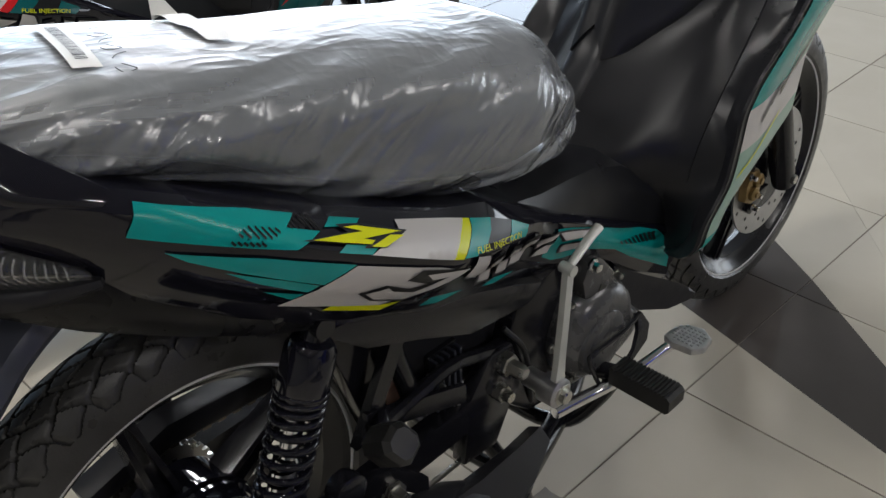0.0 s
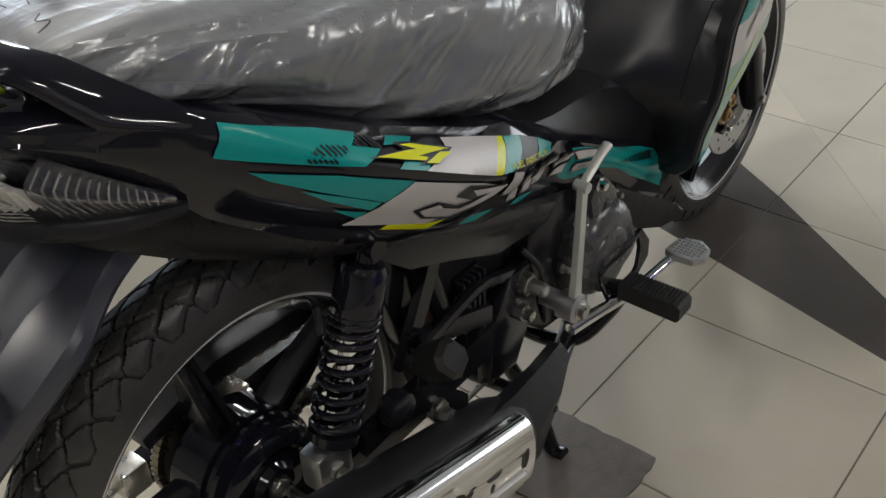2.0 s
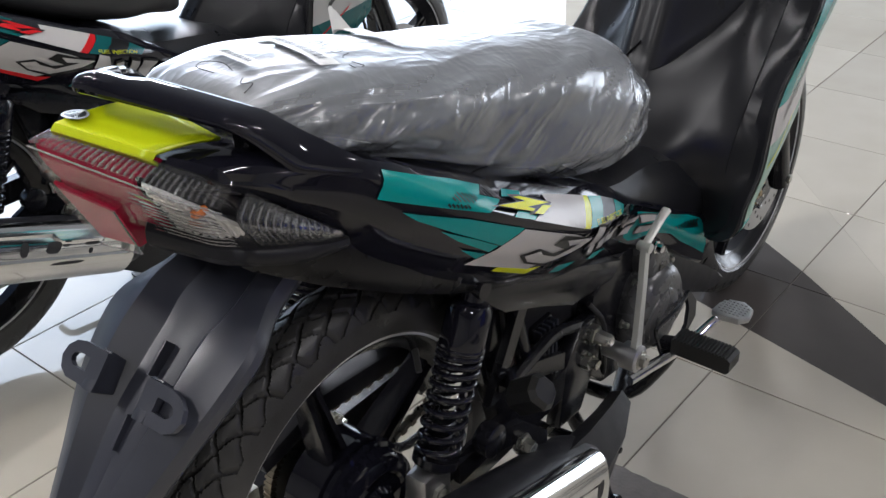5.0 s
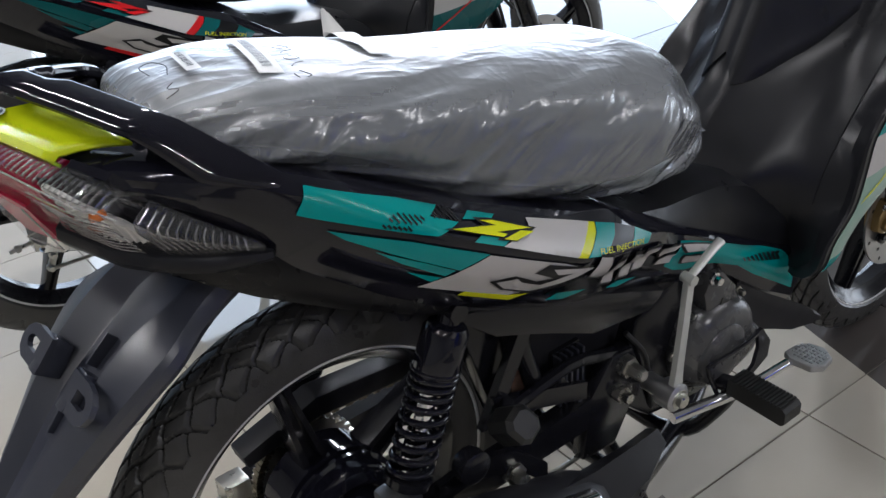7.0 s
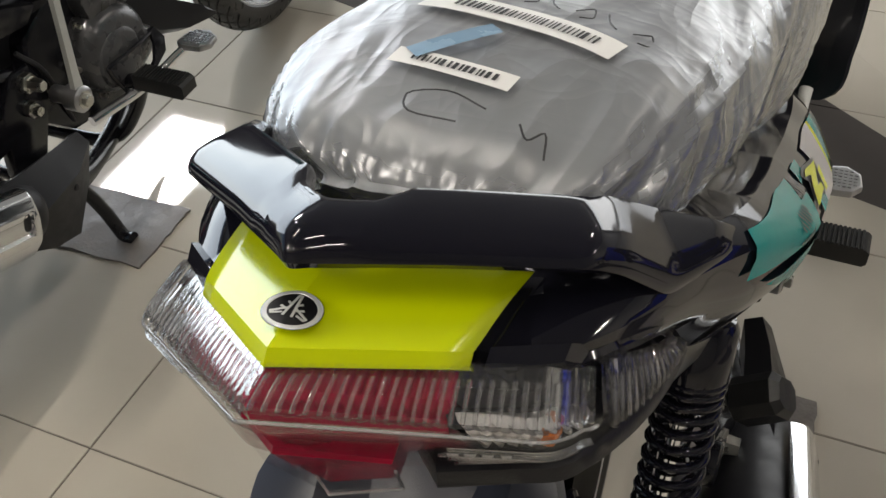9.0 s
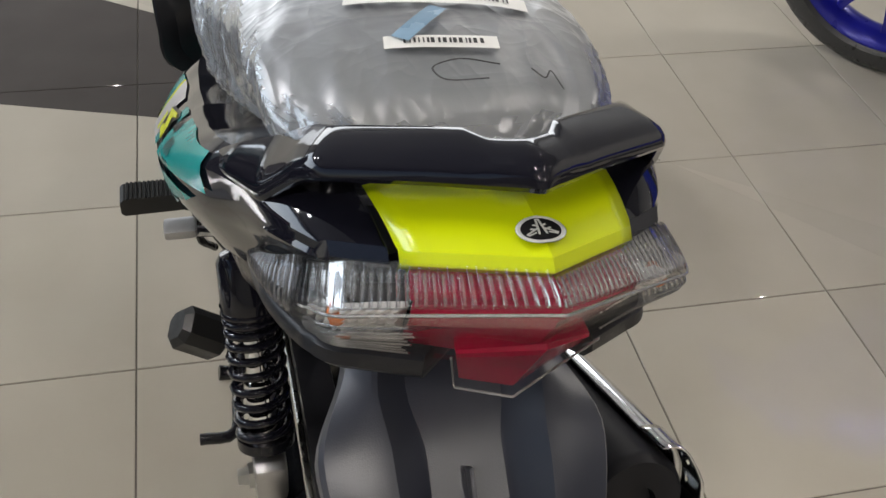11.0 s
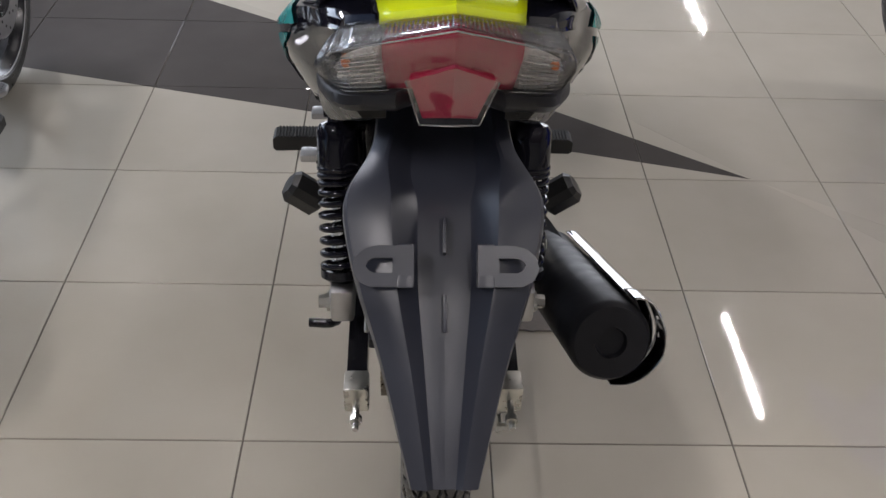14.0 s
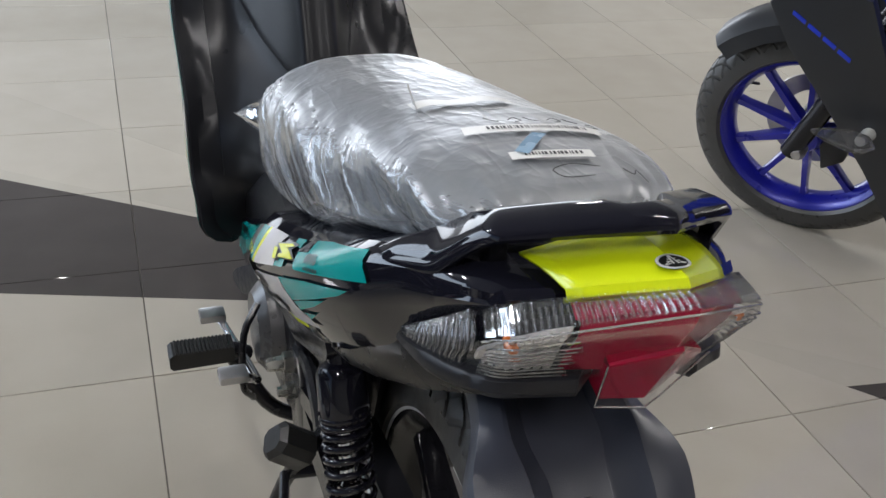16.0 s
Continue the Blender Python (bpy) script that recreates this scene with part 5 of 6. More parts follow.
        half = [(1, -.020), (.985, -.010), (.95, -.003), ((1 + rid[0]) / 2, .004), (rid[0] + .05, .009), (rid[0], .0095), (rid[0] - .04, .006), (rid[1] + .03, .006 - dep), (rid[1], .004 - dep), (.10, .003 - dep), (.0, .004 - dep)]
        top = [(-a, h) for a, h in half] + [(a, h) for a, h in reversed(half[:-1])]
        f = 1 if t < .75 else 1 - .55 * (t - .75) / .25
        rings.append([Vector((hw * a, y, z)) + nr * (h * f) for a, h in top] + [Vector((hw * a * .96, y, z)) + nr * (h * f - .007) for a, h in reversed(top)])
    mg = part("rear_mudguard", loft(rings), FENDER_GREY, bike, "dark grey plastic rear mudguard", 16)
    for s in (-1, 1):
        hole = bmesh.new()
        # the plate is rounded at its outer end
        P0 = [(s * u, v) for u, v in ((-.030, -.019), (.012, -.019), (.023, -.013), (.028, -.002), (.025, .009), (.016, .017), (.004, .020), (-.030, .020))]
        H0 = [(s * u, v) for u, v in ((-.010, -.006), (.008, -.006), (.013, -.003), (.015, .001), (.013, .005), (.008, .008), (.000, .008), (-.010, .008))]
        for w in (-.003, .003):
            o = [hole.verts.new((a, w, c)) for a, c in P0]
            i = [hole.verts.new((a, w, c)) for a, c in H0]
            for k in range(8):
                hole.faces.new((o[k], o[(k + 1) % 8], i[(k + 1) % 8], i[k]))
        hole.verts.ensure_lookup_table()
        for k in range(8):
            j = (k + 1) % 8
            hole.faces.new([hole.verts[q] for q in (k, j, 16 + j, 16 + k)])
            hole.faces.new([hole.verts[q] for q in (8 + k, 8 + j, 24 + j, 24 + k)])
        br = part("plate_bracket", hole, FENDER_GREY, mg, "plastic number plate bracket with a slot", smooth=False)
        br.matrix_local = pose(s * .060, -.268, .652, -42, 0, 0)
        part("bracket_foot", prism([(-.252, .668), (-.285, .640), (-.262, .622), (-.240, .650)], s * .030, s * .046, 'x', 0.002), FENDER_GREY, mg)
    for t in (.43, .60):
        y, z, _ = curve(MG, t)
        ya, za, _ = curve(MG, t + .02)
        rib = part("centre_rib", box((-.0018, -.018, -.020), (.0018, .018, -.003), 0.001), FENDER_GREY, mg)
        rib.matrix_local = pose(0, y, z, math.degrees(math.atan2(za - z, ya - y)) + 180, 0, 0)
    build_seat(bike, wrapped)
    build_front(bike, FX, fw, C)
    build_engine(bike)
    return bike


def build_front(bike, FX, fw, C):
    # brake disc with holes drawn as pins, caliper, fork legs
    d = part("brake_disc", lathe([(.046, .076), (.046, .125), (.050, .125), (.050, .076)], FX, 64, closed=True), ALU, fw, "drilled steel brake disc")
    for k in range(30):
        a = 2 * math.pi * k / 30
        r = (.086, .100, .114)[k % 3]
        pins = bmesh.new()
        between((.0502, 1.24 + r * math.cos(a), .279 + r * math.sin(a)), (.0508, 1.24 + r * math.cos(a), .279 + r * math.sin(a)), [(0, .0038), (1, .0038), (1, 0)], 8, pins)
        part("disc_hole", pins, INK, d)
    part("disc_carrier", lathe([(.044, .0), (.044, .080), (.049, .080), (.052, .03), (.052, 0)], FX, 24), SATIN_BLACK, d)
    for s in (-1, 1):
        fork = part("fork_leg", between((s * .078, 1.245, .262), (s * .078, 1.03, .80), [(0, 0), (0, .020), (.06, .023), (.52, .023), (.53, .0145), (1, .0145), (1, 0)], 20), SATIN_BLACK, bike, "black telescopic fork leg")
        part("axle_end", between((s * .078, 1.24, .279), (s * .104, 1.24, .279), [(0, .014), (.6, .014), (.61, .010), (1, .009), (1, 0)], 6), STEEL, fork)
    cal = part("brake_caliper", prism([(1.131, .262), (1.156, .248), (1.182, .258), (1.184, .290), (1.170, .318), (1.143, .322), (1.128, .295)], .034, .066, 'x', 0.007), BRASS, bike, "gold painted brake caliper")
    for y, z in ((1.150, .276), (1.160, .300)):
        part("piston_cap", between((.064, y, z), (.078, y, z), [(0, .0135), (.6, .0135), (.75, .011), (.78, .006), (1, .006), (1, 0)], 16), BRASS, cal)
    part("caliper_bracket", prism([(1.150, .235), (1.165, .222), (1.215, .240), (1.225, .262), (1.200, .262), (1.170, .255)], .050, .062, 'x', 0.003), SATIN_BLACK, cal, "black caliper bracket")
    for y, z in ((1.140, .312), (1.172, .262), (1.166, .238)):
        bolt((.064, y, z), .005, .012, (1, 0, 0), CHROME, cal)
    part("brake_hose", sweep([(.060, 1.150, .320), (.068, 1.130, .350), (.075, 1.105, .420), (.070, 1.08, .52)], .0042, 8, 4), SATIN_BLACK, cal, "black brake hose")
    # leg shields: plan section at height z with edge y
    EDGE = [(.385, .735, .150), (.40, .722, .180), (.46, .738, .197), (.505, .772, .200), (.56, .786, .200), (.605, .796, .200), (.64, .826, .200), (.68, .885, .200), (.73, .945, .198), (.80, .992, .186), (.88, 1.02, .160), (.94, 1.03, .125)]

    # ridge of the steering column, end of its side facet, crease of the leg shield, all by height
    COLUMN = [(.385, .500, .765, .750), (.44, .520, .735, .748), (.50, .548, .690, .752), (.54, .585, .672, .766), (.605, .645, .745, .812), (.638, .678, .785, .842), (.662, .706, .815, .862),
              (.70, .727, .868, .895), (.76, .757, .908, .938), (.86, .803, .955, .985), (.95, .846, .995, 1.02)]

    def shield(side):
        rings = []
        for k in range(49):
            z = .385 + .555 * k / 48
            ye, hw = curve(EDGE, z)
            _, fy, yc = curve(COLUMN, z)
            ln = .10 + .15 * min(1, (z - .385) / .13)
            pts = [(hw, ye), (hw - .004, ye - .003), (hw - .016, ye + .004), (hw * .86, (ye + yc) / 2 + .008), (hw * .75, yc + .003), (hw * .60, (yc + fy) / 2 + .015), (hw * .47, fy + .007), (hw * .30, fy + .007), (hw * .30, fy + .03), (hw * .47, fy + .04),
                   (hw * .62, yc + .04), (hw - .058, ye + ln - .03), (hw - .050, ye + ln), (hw - .040, ye + ln), (hw - .014, ye + ln * .5), (hw - .001, ye + .03)]
            rings.append([(side * x, y, z) for x, y in pts])
        return rings
    for s in (-1, 1):
        sh = part("leg_shield", loft(shield(s)), COLUMN_GREY, bike, "black leg shield with a coloured outer face", 32)
        # coloured outer face laid on the shield

        def outer(z, u):
            ye, hw = curve(EDGE, z)
            ln = .10 + .15 * min(1, (z - .385) / .13)
            tab = [(0, hw - .0012, ye + .008), (.12, hw - .001, ye + .03), (.5, hw - .014, ye + ln * .5), (1, hw - .040, ye + ln)]
            x, y = curve(tab, u)
            return (s * (x + .0022), y + .001, z)

        def face(name, z0, z1, u0, u1, lean, mat):
            rows = []
            for i in range(13):
                z = z0 + (z1 - z0) * i / 12
                rows.append([outer(min(.93, max(.39, z + lean * (u0 + (u1 - u0) * j / 8))), u0 + (u1 - u0) * j / 8) for j in range(9)])
            part(name, loft(rows, closed=False, caps=False), mat, sh, smooth=True)
        face("outer_panel", .395, .432, .02, 1, .0, C['a'])
        # this band's paler teal holds a reflection in its colour
        face("outer_panel", .432, .545, .02, 1, .0, TEAL_SHEEN if C['a'] is TEAL else C['a'])
        face("outer_panel", .545, .605, .02, 1, .0, C['b'])
        face("outer_panel", .605, .93, .02, .62, .0, C['a'])
        face("outer_panel", .605, .93, .62, 1, .0, TEAL_SHEEN if C['a'] is TEAL else C['a'])
        rows = []
        for i in range(9):
            z = .505 + .045 * i / 8
            rows.append([tuple(Vector(outer(z + .009 * w, .05 + .50 * i / 8 + .05 * w)) + Vector((s * .0012, 0, 0))) for w in (0, .5, 1)])
        part("outer_stripe", loft(rows, closed=False, caps=False), C['c'], sh)
        for z, u in ((.57, .25), (.585, .5), (.60, .7)):
            rows = [[tuple(Vector(outer(z + .012 * j + .016 * i, u + .12 * i)) + Vector((s * .0012, 0, 0))) for j in (0, 1)] for i in (0, 1, 2)]
            part("mark_bar", loft(rows, closed=False, caps=False), GREY_DECAL, sh)
    # central tunnel between seat and steering head
    rings = []
    for y, zt, zb, hw in ((.32, .664, .58, .130), (.37, .646, .56, .137), (.42, .616, .53, .134), (.48, .598, .49, .124), (.54, .590, .46, .118), (.60, .580, .44, .113), (.66, .560, .42, .114), (.72, .525, .40, .116), (.79, .487, .38, .116)):
        rings.append([(hw, y, zb), (hw, y, zt - .045), (hw * .86, y, zt - .014), (hw * .55, y, zt), (-hw * .55, y, zt), (-hw * .86, y, zt - .014), (-hw, y, zt - .045), (-hw, y, zb)])
    part("centre_tunnel", loft(rings), COLUMN_GREY, bike, "matt black centre tunnel", 30)
    # steering column: a flat ridge with a broad facet on each side
    def column(x, z):
        y0, fy, yc = curve(COLUMN, z)
        return curve([(0, y0 - .002), (.024, y0 - .001), (.029, y0 + .005), (.062, (y0 + fy) / 2 + .002), (.095, fy), (.120, (fy + yc) / 2 + .009), (.150, yc)], abs(x))[0]
    xs = [0, .008, .016, .024, .0255, .027, .029, .032, .045, .062, .078, .095, .107, .120, .135, .150]
    xs = [-x for x in reversed(xs[1:])] + xs
    rings = []
    for k in range(30):
        z = .50 + .45 * k / 29
        yb = curve(COLUMN, z)[2] + .03
        rings.append([(x, column(x, z), z) for x in xs] + [(.152, yb, z), (0, yb + .03, z), (-.152, yb, z)])
    part("steering_column_cover", loft(rings), COLUMN_GREY, bike, "black ridged steering column cover", 28)
    rows = []
    for x in [-.095 + .005 * k for k in range(39)]:
        zl = curve([(0, .700), (.018, .676), (.026, .662), (.042, .667), (.060, .686), (.075, .703), (.095, .742)], abs(x))[0]
        rows.append([(x, column(x, z) + .004 - d, z) for z, d in [(zl, 0), (zl + .001, .007), (zl + .003, .0095)] + [(zl + .003 + (.95 - zl - .003) * k / 14, .010) for k in range(1, 15)]])
    part("column_panel", loft(rows, closed=False, caps=False), COLUMN_GREY, bike, "raised black panel on the column cover", 28)
    # lower cowl in front of the engine
    for s in (-1, 1):
        rows = ([(.109, .650, .392), (.112, .650, .375), (.110, .650, .340), (.085, .650, .325)], [(.115, .720, .345), (.118, .725, .322), (.116, .722, .278), (.090, .720, .262)],
                [(.123, .790, .300), (.126, .795, .280), (.124, .790, .246), (.098, .785, .236)], [(.127, .840, .264), (.130, .842, .256), (.128, .840, .236), (.108, .838, .230)], [(.125, .868, .238), (.127, .870, .236), (.126, .869, .230), (.116, .868, .228)])
        part("lower_cowl", loft([[(s * x, y, z) for x, y, z in r] for r in rows]), MATT_BLACK, bike, "matt black lower cowl", 30)


def build_engine(bike):
    case = part("crankcase", prism([(.40, .300), (.44, .420), (.52, .455), (.60, .430), (.70, .360), (.74, .300), (.70, .235), (.60, .205), (.48, .225)], -.105, .100, 'x', 0.014), SATIN_BLACK, bike, "dark cast engine crankcase")
    cov = []
    for x, k in ((.095, 1.0), (.112, 1.0), (.124, .965), (.134, .90), (.141, .80), (.145, .66), (.147, .4), (.147, .0)):
        cov.append((x, k))
    poly = []
    for k in range(36):
        a = 2 * math.pi * k / 36
        rr = .077 + .026 * math.exp(-((a - 5.9) / .45) ** 2) + .008 * math.exp(-((a - 2.2) / .3) ** 2)
        poly.append((.590 + rr * math.cos(a) * 1.05, .324 + rr * math.sin(a)))
    cy, cz = .590, .324
    rings = [[(x, cy + (y - cy) * k, cz + (z - cz) * k) for y, z in poly] for x, k in cov[:-1]]
    cc = part("clutch_cover", loft(rings), ALU_GREY, case, "rounded grey clutch cover", 30)
    part("cover_boss", lathe([(.140, .0), (.140, .052), (.148, .049), (.151, .043), (.1515, .026), (.1515, 0)], (0, .580, .316), 40), ALU_GREY, cc)
    for y, z in ((.508, .330), (.540, .388), (.650, .380), (.690, .296), (.636, .250), (.545, .258)):
        bolt((.110, y, z), .005, .014, (1, 0, 0), STEEL, cc)
    part("left_cover", lathe([(-.100, .0), (-.100, .075), (-.125, .072), (-.140, .055), (-.142, 0)], (0, .56, .33), 36), ALU_GREY, case, "round grey generator cover")
    cyl = part("cylinder_head", prism([(.548, .425), (.560, .452), (.588, .450), (.622, .410), (.636, .352), (.612, .343), (.556, .390)], .040, .130, 'x', 0.009), ALU_GREY, bike, "cast aluminium cylinder head cover")
    part("name_bar", prism([(.582, .392), (.587, .405), (.615, .386), (.611, .373)], .1305, .1316, 'x'), GREY_DECAL, cyl)
    for k in range(7):
        y = .66 + .014 * k
        part("cooling_fin", prism([(y, .29), (y + .045, .40), (y + .050, .398), (y + .005, .288)], -.075, .085, 'x'), ALU_GREY, case, smooth=False)
    bolt((.128, .566, .446), .007, .014, (1, 0, 0), CHROME, cyl)
    bolt((.128, .622, .358), .007, .012, (1, 0, 0), CHROME, cyl)
    part("throttle_body", box((.02, .47, .44), (.10, .56, .50), 0.012), MATT_BLACK, bike)
    # kick starter
    kick = part("kick_starter", between((.120, .446, .327), (.178, .446, .327), [(0, 0), (0, .014), (.5, .014), (.52, .021), (.95, .021), (1, .017), (1, 0)], 20), ALU, bike, "silver kick starter with folding pedal")
    part("kick_arm", loft([[(x + a, y + b, z) for a, b in ((-.0045, -w), (.0045, -w), (.0045, w), (-.0045, w))] for x, y, z, w in ((.168, .446, .322, .011), (.166, .452, .37, .0075), (.160, .466, .44, .0065), (.154, .478, .497, .0065))]), LEVER_GREY, kick, "flat silver lever", 25)
    part("kick_pedal", sweep([(.151, .473, .492), (.152, .498, .506), (.152, .524, .521), (.152, .541, .528)], [.006, .0065, .007, .0075], 10, 3, flat=0.7), LEVER_GREY, kick, "folded silver foot piece", 40)
    part("kick_joint", between((.143, .479, .496), (.163, .478, .496), [(0, 0), (0, .0075), (1, .0075), (1, 0)], 16), LEVER_GREY, kick)
    bolt((.176, .446, .327), .010, .012, (1, 0, 0), STEEL, kick)
    # swingarm pivot and step bracket
    for s in (-1, 1):
        piv = part("pivot_plate", prism([(.330, .240), (.345, .345), (.385, .395), (.425, .390), (.430, .300), (.395, .235)], s * .088, s * .112, 'x', 0.005), SATIN_BLACK, bike, "black swingarm pivot plate")
        part("pivot_nut", between((s * .112, .405, .372), (s * .150, .405, .372), [(0, .0), (0, .016), (.35, .016), (.36, .011), (.9, .010), (1, .008), (1, 0)], 6), STEEL, piv, "zinc pivot nut")
        part("pivot_nut", between((s * .112, .395, .330), (s * .136, .395, .330), [(0, .0), (0, .013), (.5, .013), (.52, .009), (1, .008), (1, 0)], 6), STEEL, piv)
        # passenger step: bracket and folding block
        ps = part("passenger_step", sweep([(s * .100, .395, .388), (s * .108, .30, .420), (s * .120, .20, .420), (s * .130, .178, .430)], .009, 8, 3), SATIN_BLACK, bike, "black folding passenger step")
        part("step_strut", loft([[(s * (x + a), y + b, z) for a, b in ((-.006, -.012), (.006, -.012), (.006, .012), (-.006, .012))] for x, y, z in ((.108, .165, .400), (.110, .20, .470), (.112, .235, .545))]), SATIN_BLACK, ps)
        blk = [(-.032, -.020), (-.018, -.034), (.018, -.034), (.032, -.018), (.032, .020), (.016, .034), (-.018, .034), (-.032, .018)]
        oy, oz, ox = (.148, .456, .026) if s > 0 else (.125, .470, .020)
        bb = loft([[(s * (.152 + ox + d * .80 - (v * .9 + u * .45) * k * .62 * .58), oy + (u * .9 - v * .45) * k * .62, oz + d * .58 + (v * .9 + u * .45) * k * .62 * .80) for u, v in blk] for d, k in ((-.026, .6), (-.020, 1), (.020, 1), (.027, .72))])
        part("step_pin", between((s * .118, .19, .430), (s * (.135 + ox), oy, oz - .014), [(0, 0), (0, .009), (1, .009), (1, 0)], 10), SATIN_BLACK, ps)
        part("step_rubber", bb, STEP_RUBBER, ps, "black step rubber folded up", 25)
        part("hanger_strut", loft([[(s * (.113 + a), y + b, z + c) for a, b, c in ((-.004, 0, -.014), (.004, 0, -.014), (.004, 0, .014), (-.004, 0, .014))] for y, z in ((.17, .43), (.25, .40), (.33, .37))]), SATIN_BLACK, ps)
        part("frame_tube", sweep([(s * .092, .225, .57), (s * .098, .232, .48), (s * .10, .255, .40)], .013, 10), SATIN_BLACK, ps)
    # rider steps
    part("step_bar", sweep([(-.172, .575, .268), (-.150, .572, .225), (-.112, .556, .170), (-.05, .540, .155), (.05, .540, .155), (.112, .556, .168), (.150, .574, .222), (.172, .577, .268)], .0125, 10, 4), SATIN_BLACK, bike, "black step bar under the engine")
    for s in (-1, 1):
        st = part("rider_step", between((s * .150, .575, .272), (s * .185, .575 - (.018 if s < 0 else 0), .282 + (.018 if s < 0 else 0)), [(0, 0), (0, .013), (1, .013), (1, 0)], 12), SATIN_BLACK, bike, "black rubber rider step")
        prof = [(s * .174, .272), (s * .174, .298)]
        for k in range(15):
            x = .177 + .0058 * k
            prof += [(s * x, .298), (s * (x + .0008), .3004), (s * (x + .0036), .3004), (s * (x + .0044), .298)]
        prof += [(s * .266, .298), (s * .271, .293), (s * .271, .275), (s * .266, .270)]
        rb = prism([(x, z + (.014 if s < 0 else 0)) for x, z in prof], .558 - (.02 if s < 0 else 0), .595 - (.02 if s < 0 else 0), 'y')
        part("step_rubber", rb, STEP_RUBBER, st, "ribbed black step rubber", smooth=False)
    # brake pedal on one side, gear lever on the other
    bp = part("brake_pedal", sweep([(.150, .47, .262), (.165, .54, .262), (.185, .60, .272), (.200, .655, .288), (.208, .690, .290)], [.009, .009, .008, .0075, .009], 10, 4), CHROME, bike, "chromed brake pedal with a chequered pad")
    pad = bmesh.new()
    pts = [(.190, .668), (.205, .660), (.238, .664), (.250, .680), (.246, .705), (.226, .718), (.204, .712), (.192, .694)]
    prism(pts, .290, .302, 'z', 0.003, pad)
    for i in range(7):
        for j in range(6):
            x, y = .199 + .0068 * i, .672 + .0068 * j
            if (x - .220) ** 2 / .026 ** 2 + (y - .689) ** 2 / .025 ** 2 < 1:
                box((x - .0022, y - .0022, .3015), (x + .0022, y + .0022, .3042), 0, pad)
    part("pedal_pad", pad, ALU, bp, "chequered metal pad", smooth=False)
    part("brake_stop", sweep([(.150, .655, .318), (.158, .60, .323), (.160, .534, .328), (.160, .531, .318), (.160, .543, .290), (.162, .556, .262)], .0036, 8, 3), SATIN_BLACK, bike, "thin bent black rod")
    gl = part("gear_lever", sweep([(-.150, .48, .290), (-.160, .56, .282), (-.178, .66, .280)], .007, 10, 3), CHROME, bike, "chromed rocker gear lever")
    for y, z in ((.665, .284), (.440, .330)):
        part("lever_pad", box((-.212, y - .016, z), (-.170, y + .016, z + .014), 0.005), ALU, gl)
    part("lever_arm", sweep([(-.150, .48, .290), (-.165, .455, .315), (-.178, .44, .332)], .007, 8, 3), CHROME, gl)
    part("gear_guard", sweep([(-.140, .52, .40), (-.165, .50, .36), (-.170, .49, .28), (-.150, .52, .225)], .0055, 8, 4), SATIN_BLACK, bike)
    # exhaust
    A, B = Vector((.214, -.112, .413)), Vector((.186, .255, .262))
    ex = part("muffler", between(A, B, [(.02, 0), (.02, .018), (.0, .020), (0, .046), (.012, .050), (.03, .0525), (.93, .0525), (1.0, .046), (1.05, .030), (1.05, 0)], 40), MATT_BLACK, bike, "matt black muffler with a chrome heat shield")
    part("tail_pipe", between(A + (B - A) * .03, A + (B - A) * .10, [(0, .016), (0, .020), (1, .020), (1, .016)], 24), INK, ex)
    d = (B - A).normalized()
    e1 = Vector((1, 0, 0)) - d * d.x
    e1.normalize()
    e2 = d.cross(e1).normalized()
    if e2.z < 0:
        e2 = -e2

    def shell_at(u, a, r):
        return A + (B - A) * (u - .055) + (e1 * math.cos(a) + e2 * math.sin(a)) * r

    def facet(a, u):
        """Radius of the pressed heat shield: flat faces, with a stepped recess along the middle."""
        r = curve([(-88, .056), (-60, .0625), (-22, .0650), (-18, .0655), (8, .0635), (34, .0645), (44, .0665), (52, .0650), (64, .057)], a)[0]
        edge = 36 if u < .50 else 36 - 260 * (u - .50) if u < .55 else 23
        if -6 < a < edge and .20 < u < .93:
            r -= .0042 * min(1, (a + 6) / 4, (edge - a) / 4, (u - .20) / .02, (.93 - u) / .03)
        return r
    hs = bmesh.new()
    nu, na = 100, 76
    grid = []
    for i in range(nu + 1):
        u = .155 + .80 * i / nu
        row = []
        for j in range(na + 1):
            a = radians(-88 + 152 * j / na)
            row.append(hs.verts.new(shell_at(u, a, facet(math.degrees(a), u))))
        grid.append(row)
    for i in range(nu):
        for j in range(na):
            hs.faces.new((grid[i][j], grid[i][j + 1], grid[i + 1][j + 1], grid[i + 1][j]))
    sh = part("heat_shield", hs, CHROME, ex, "chromed heat shield with cut-outs", 24)
    md = sh.modifiers.new("thickness", 'SOLIDIFY')
    md.thickness, md.offset = 0.0016, 1
    for u0, u1, a0, a1 in ((.345, .385, 2, 26), (.475, .55, 4, 24), (.56, .60, 14, 24), (.50, .66, -14, -9), (.70, .72, 0, 9), (.68, .76, 14, 22), (.885, .915, 2, 24)):
        rows = []
        for i in range(9):
            k = i / 8
            u = u0 + (u1 - u0) * k
            e = 0.55 * (2 * abs(k - .5)) ** 4
            row = []
            for w in (0, .25, .5, .75, 1):
                uu, aa = u + .05 * (w - .5) * (u1 - u0) * 3, a0 + (a1 - a0) * (e / 2 + (1 - e) * w)
                row.append(shell_at(uu, radians(aa), facet(aa, uu) + .0021))
            rows.append(row)
        part("cut_out", loft(rows, closed=False, caps=False), INK, sh, "dark cut-out in the heat shield")
    rows = []
    for i in range(7):
        u = .055 + .110 * i / 6
        rows.append([shell_at(u - .0006 * (40 - abs(a - 10)), radians(a), facet(a, .1) + .0022) for a in [-84 + 148 * k / 40 for k in range(41)]])
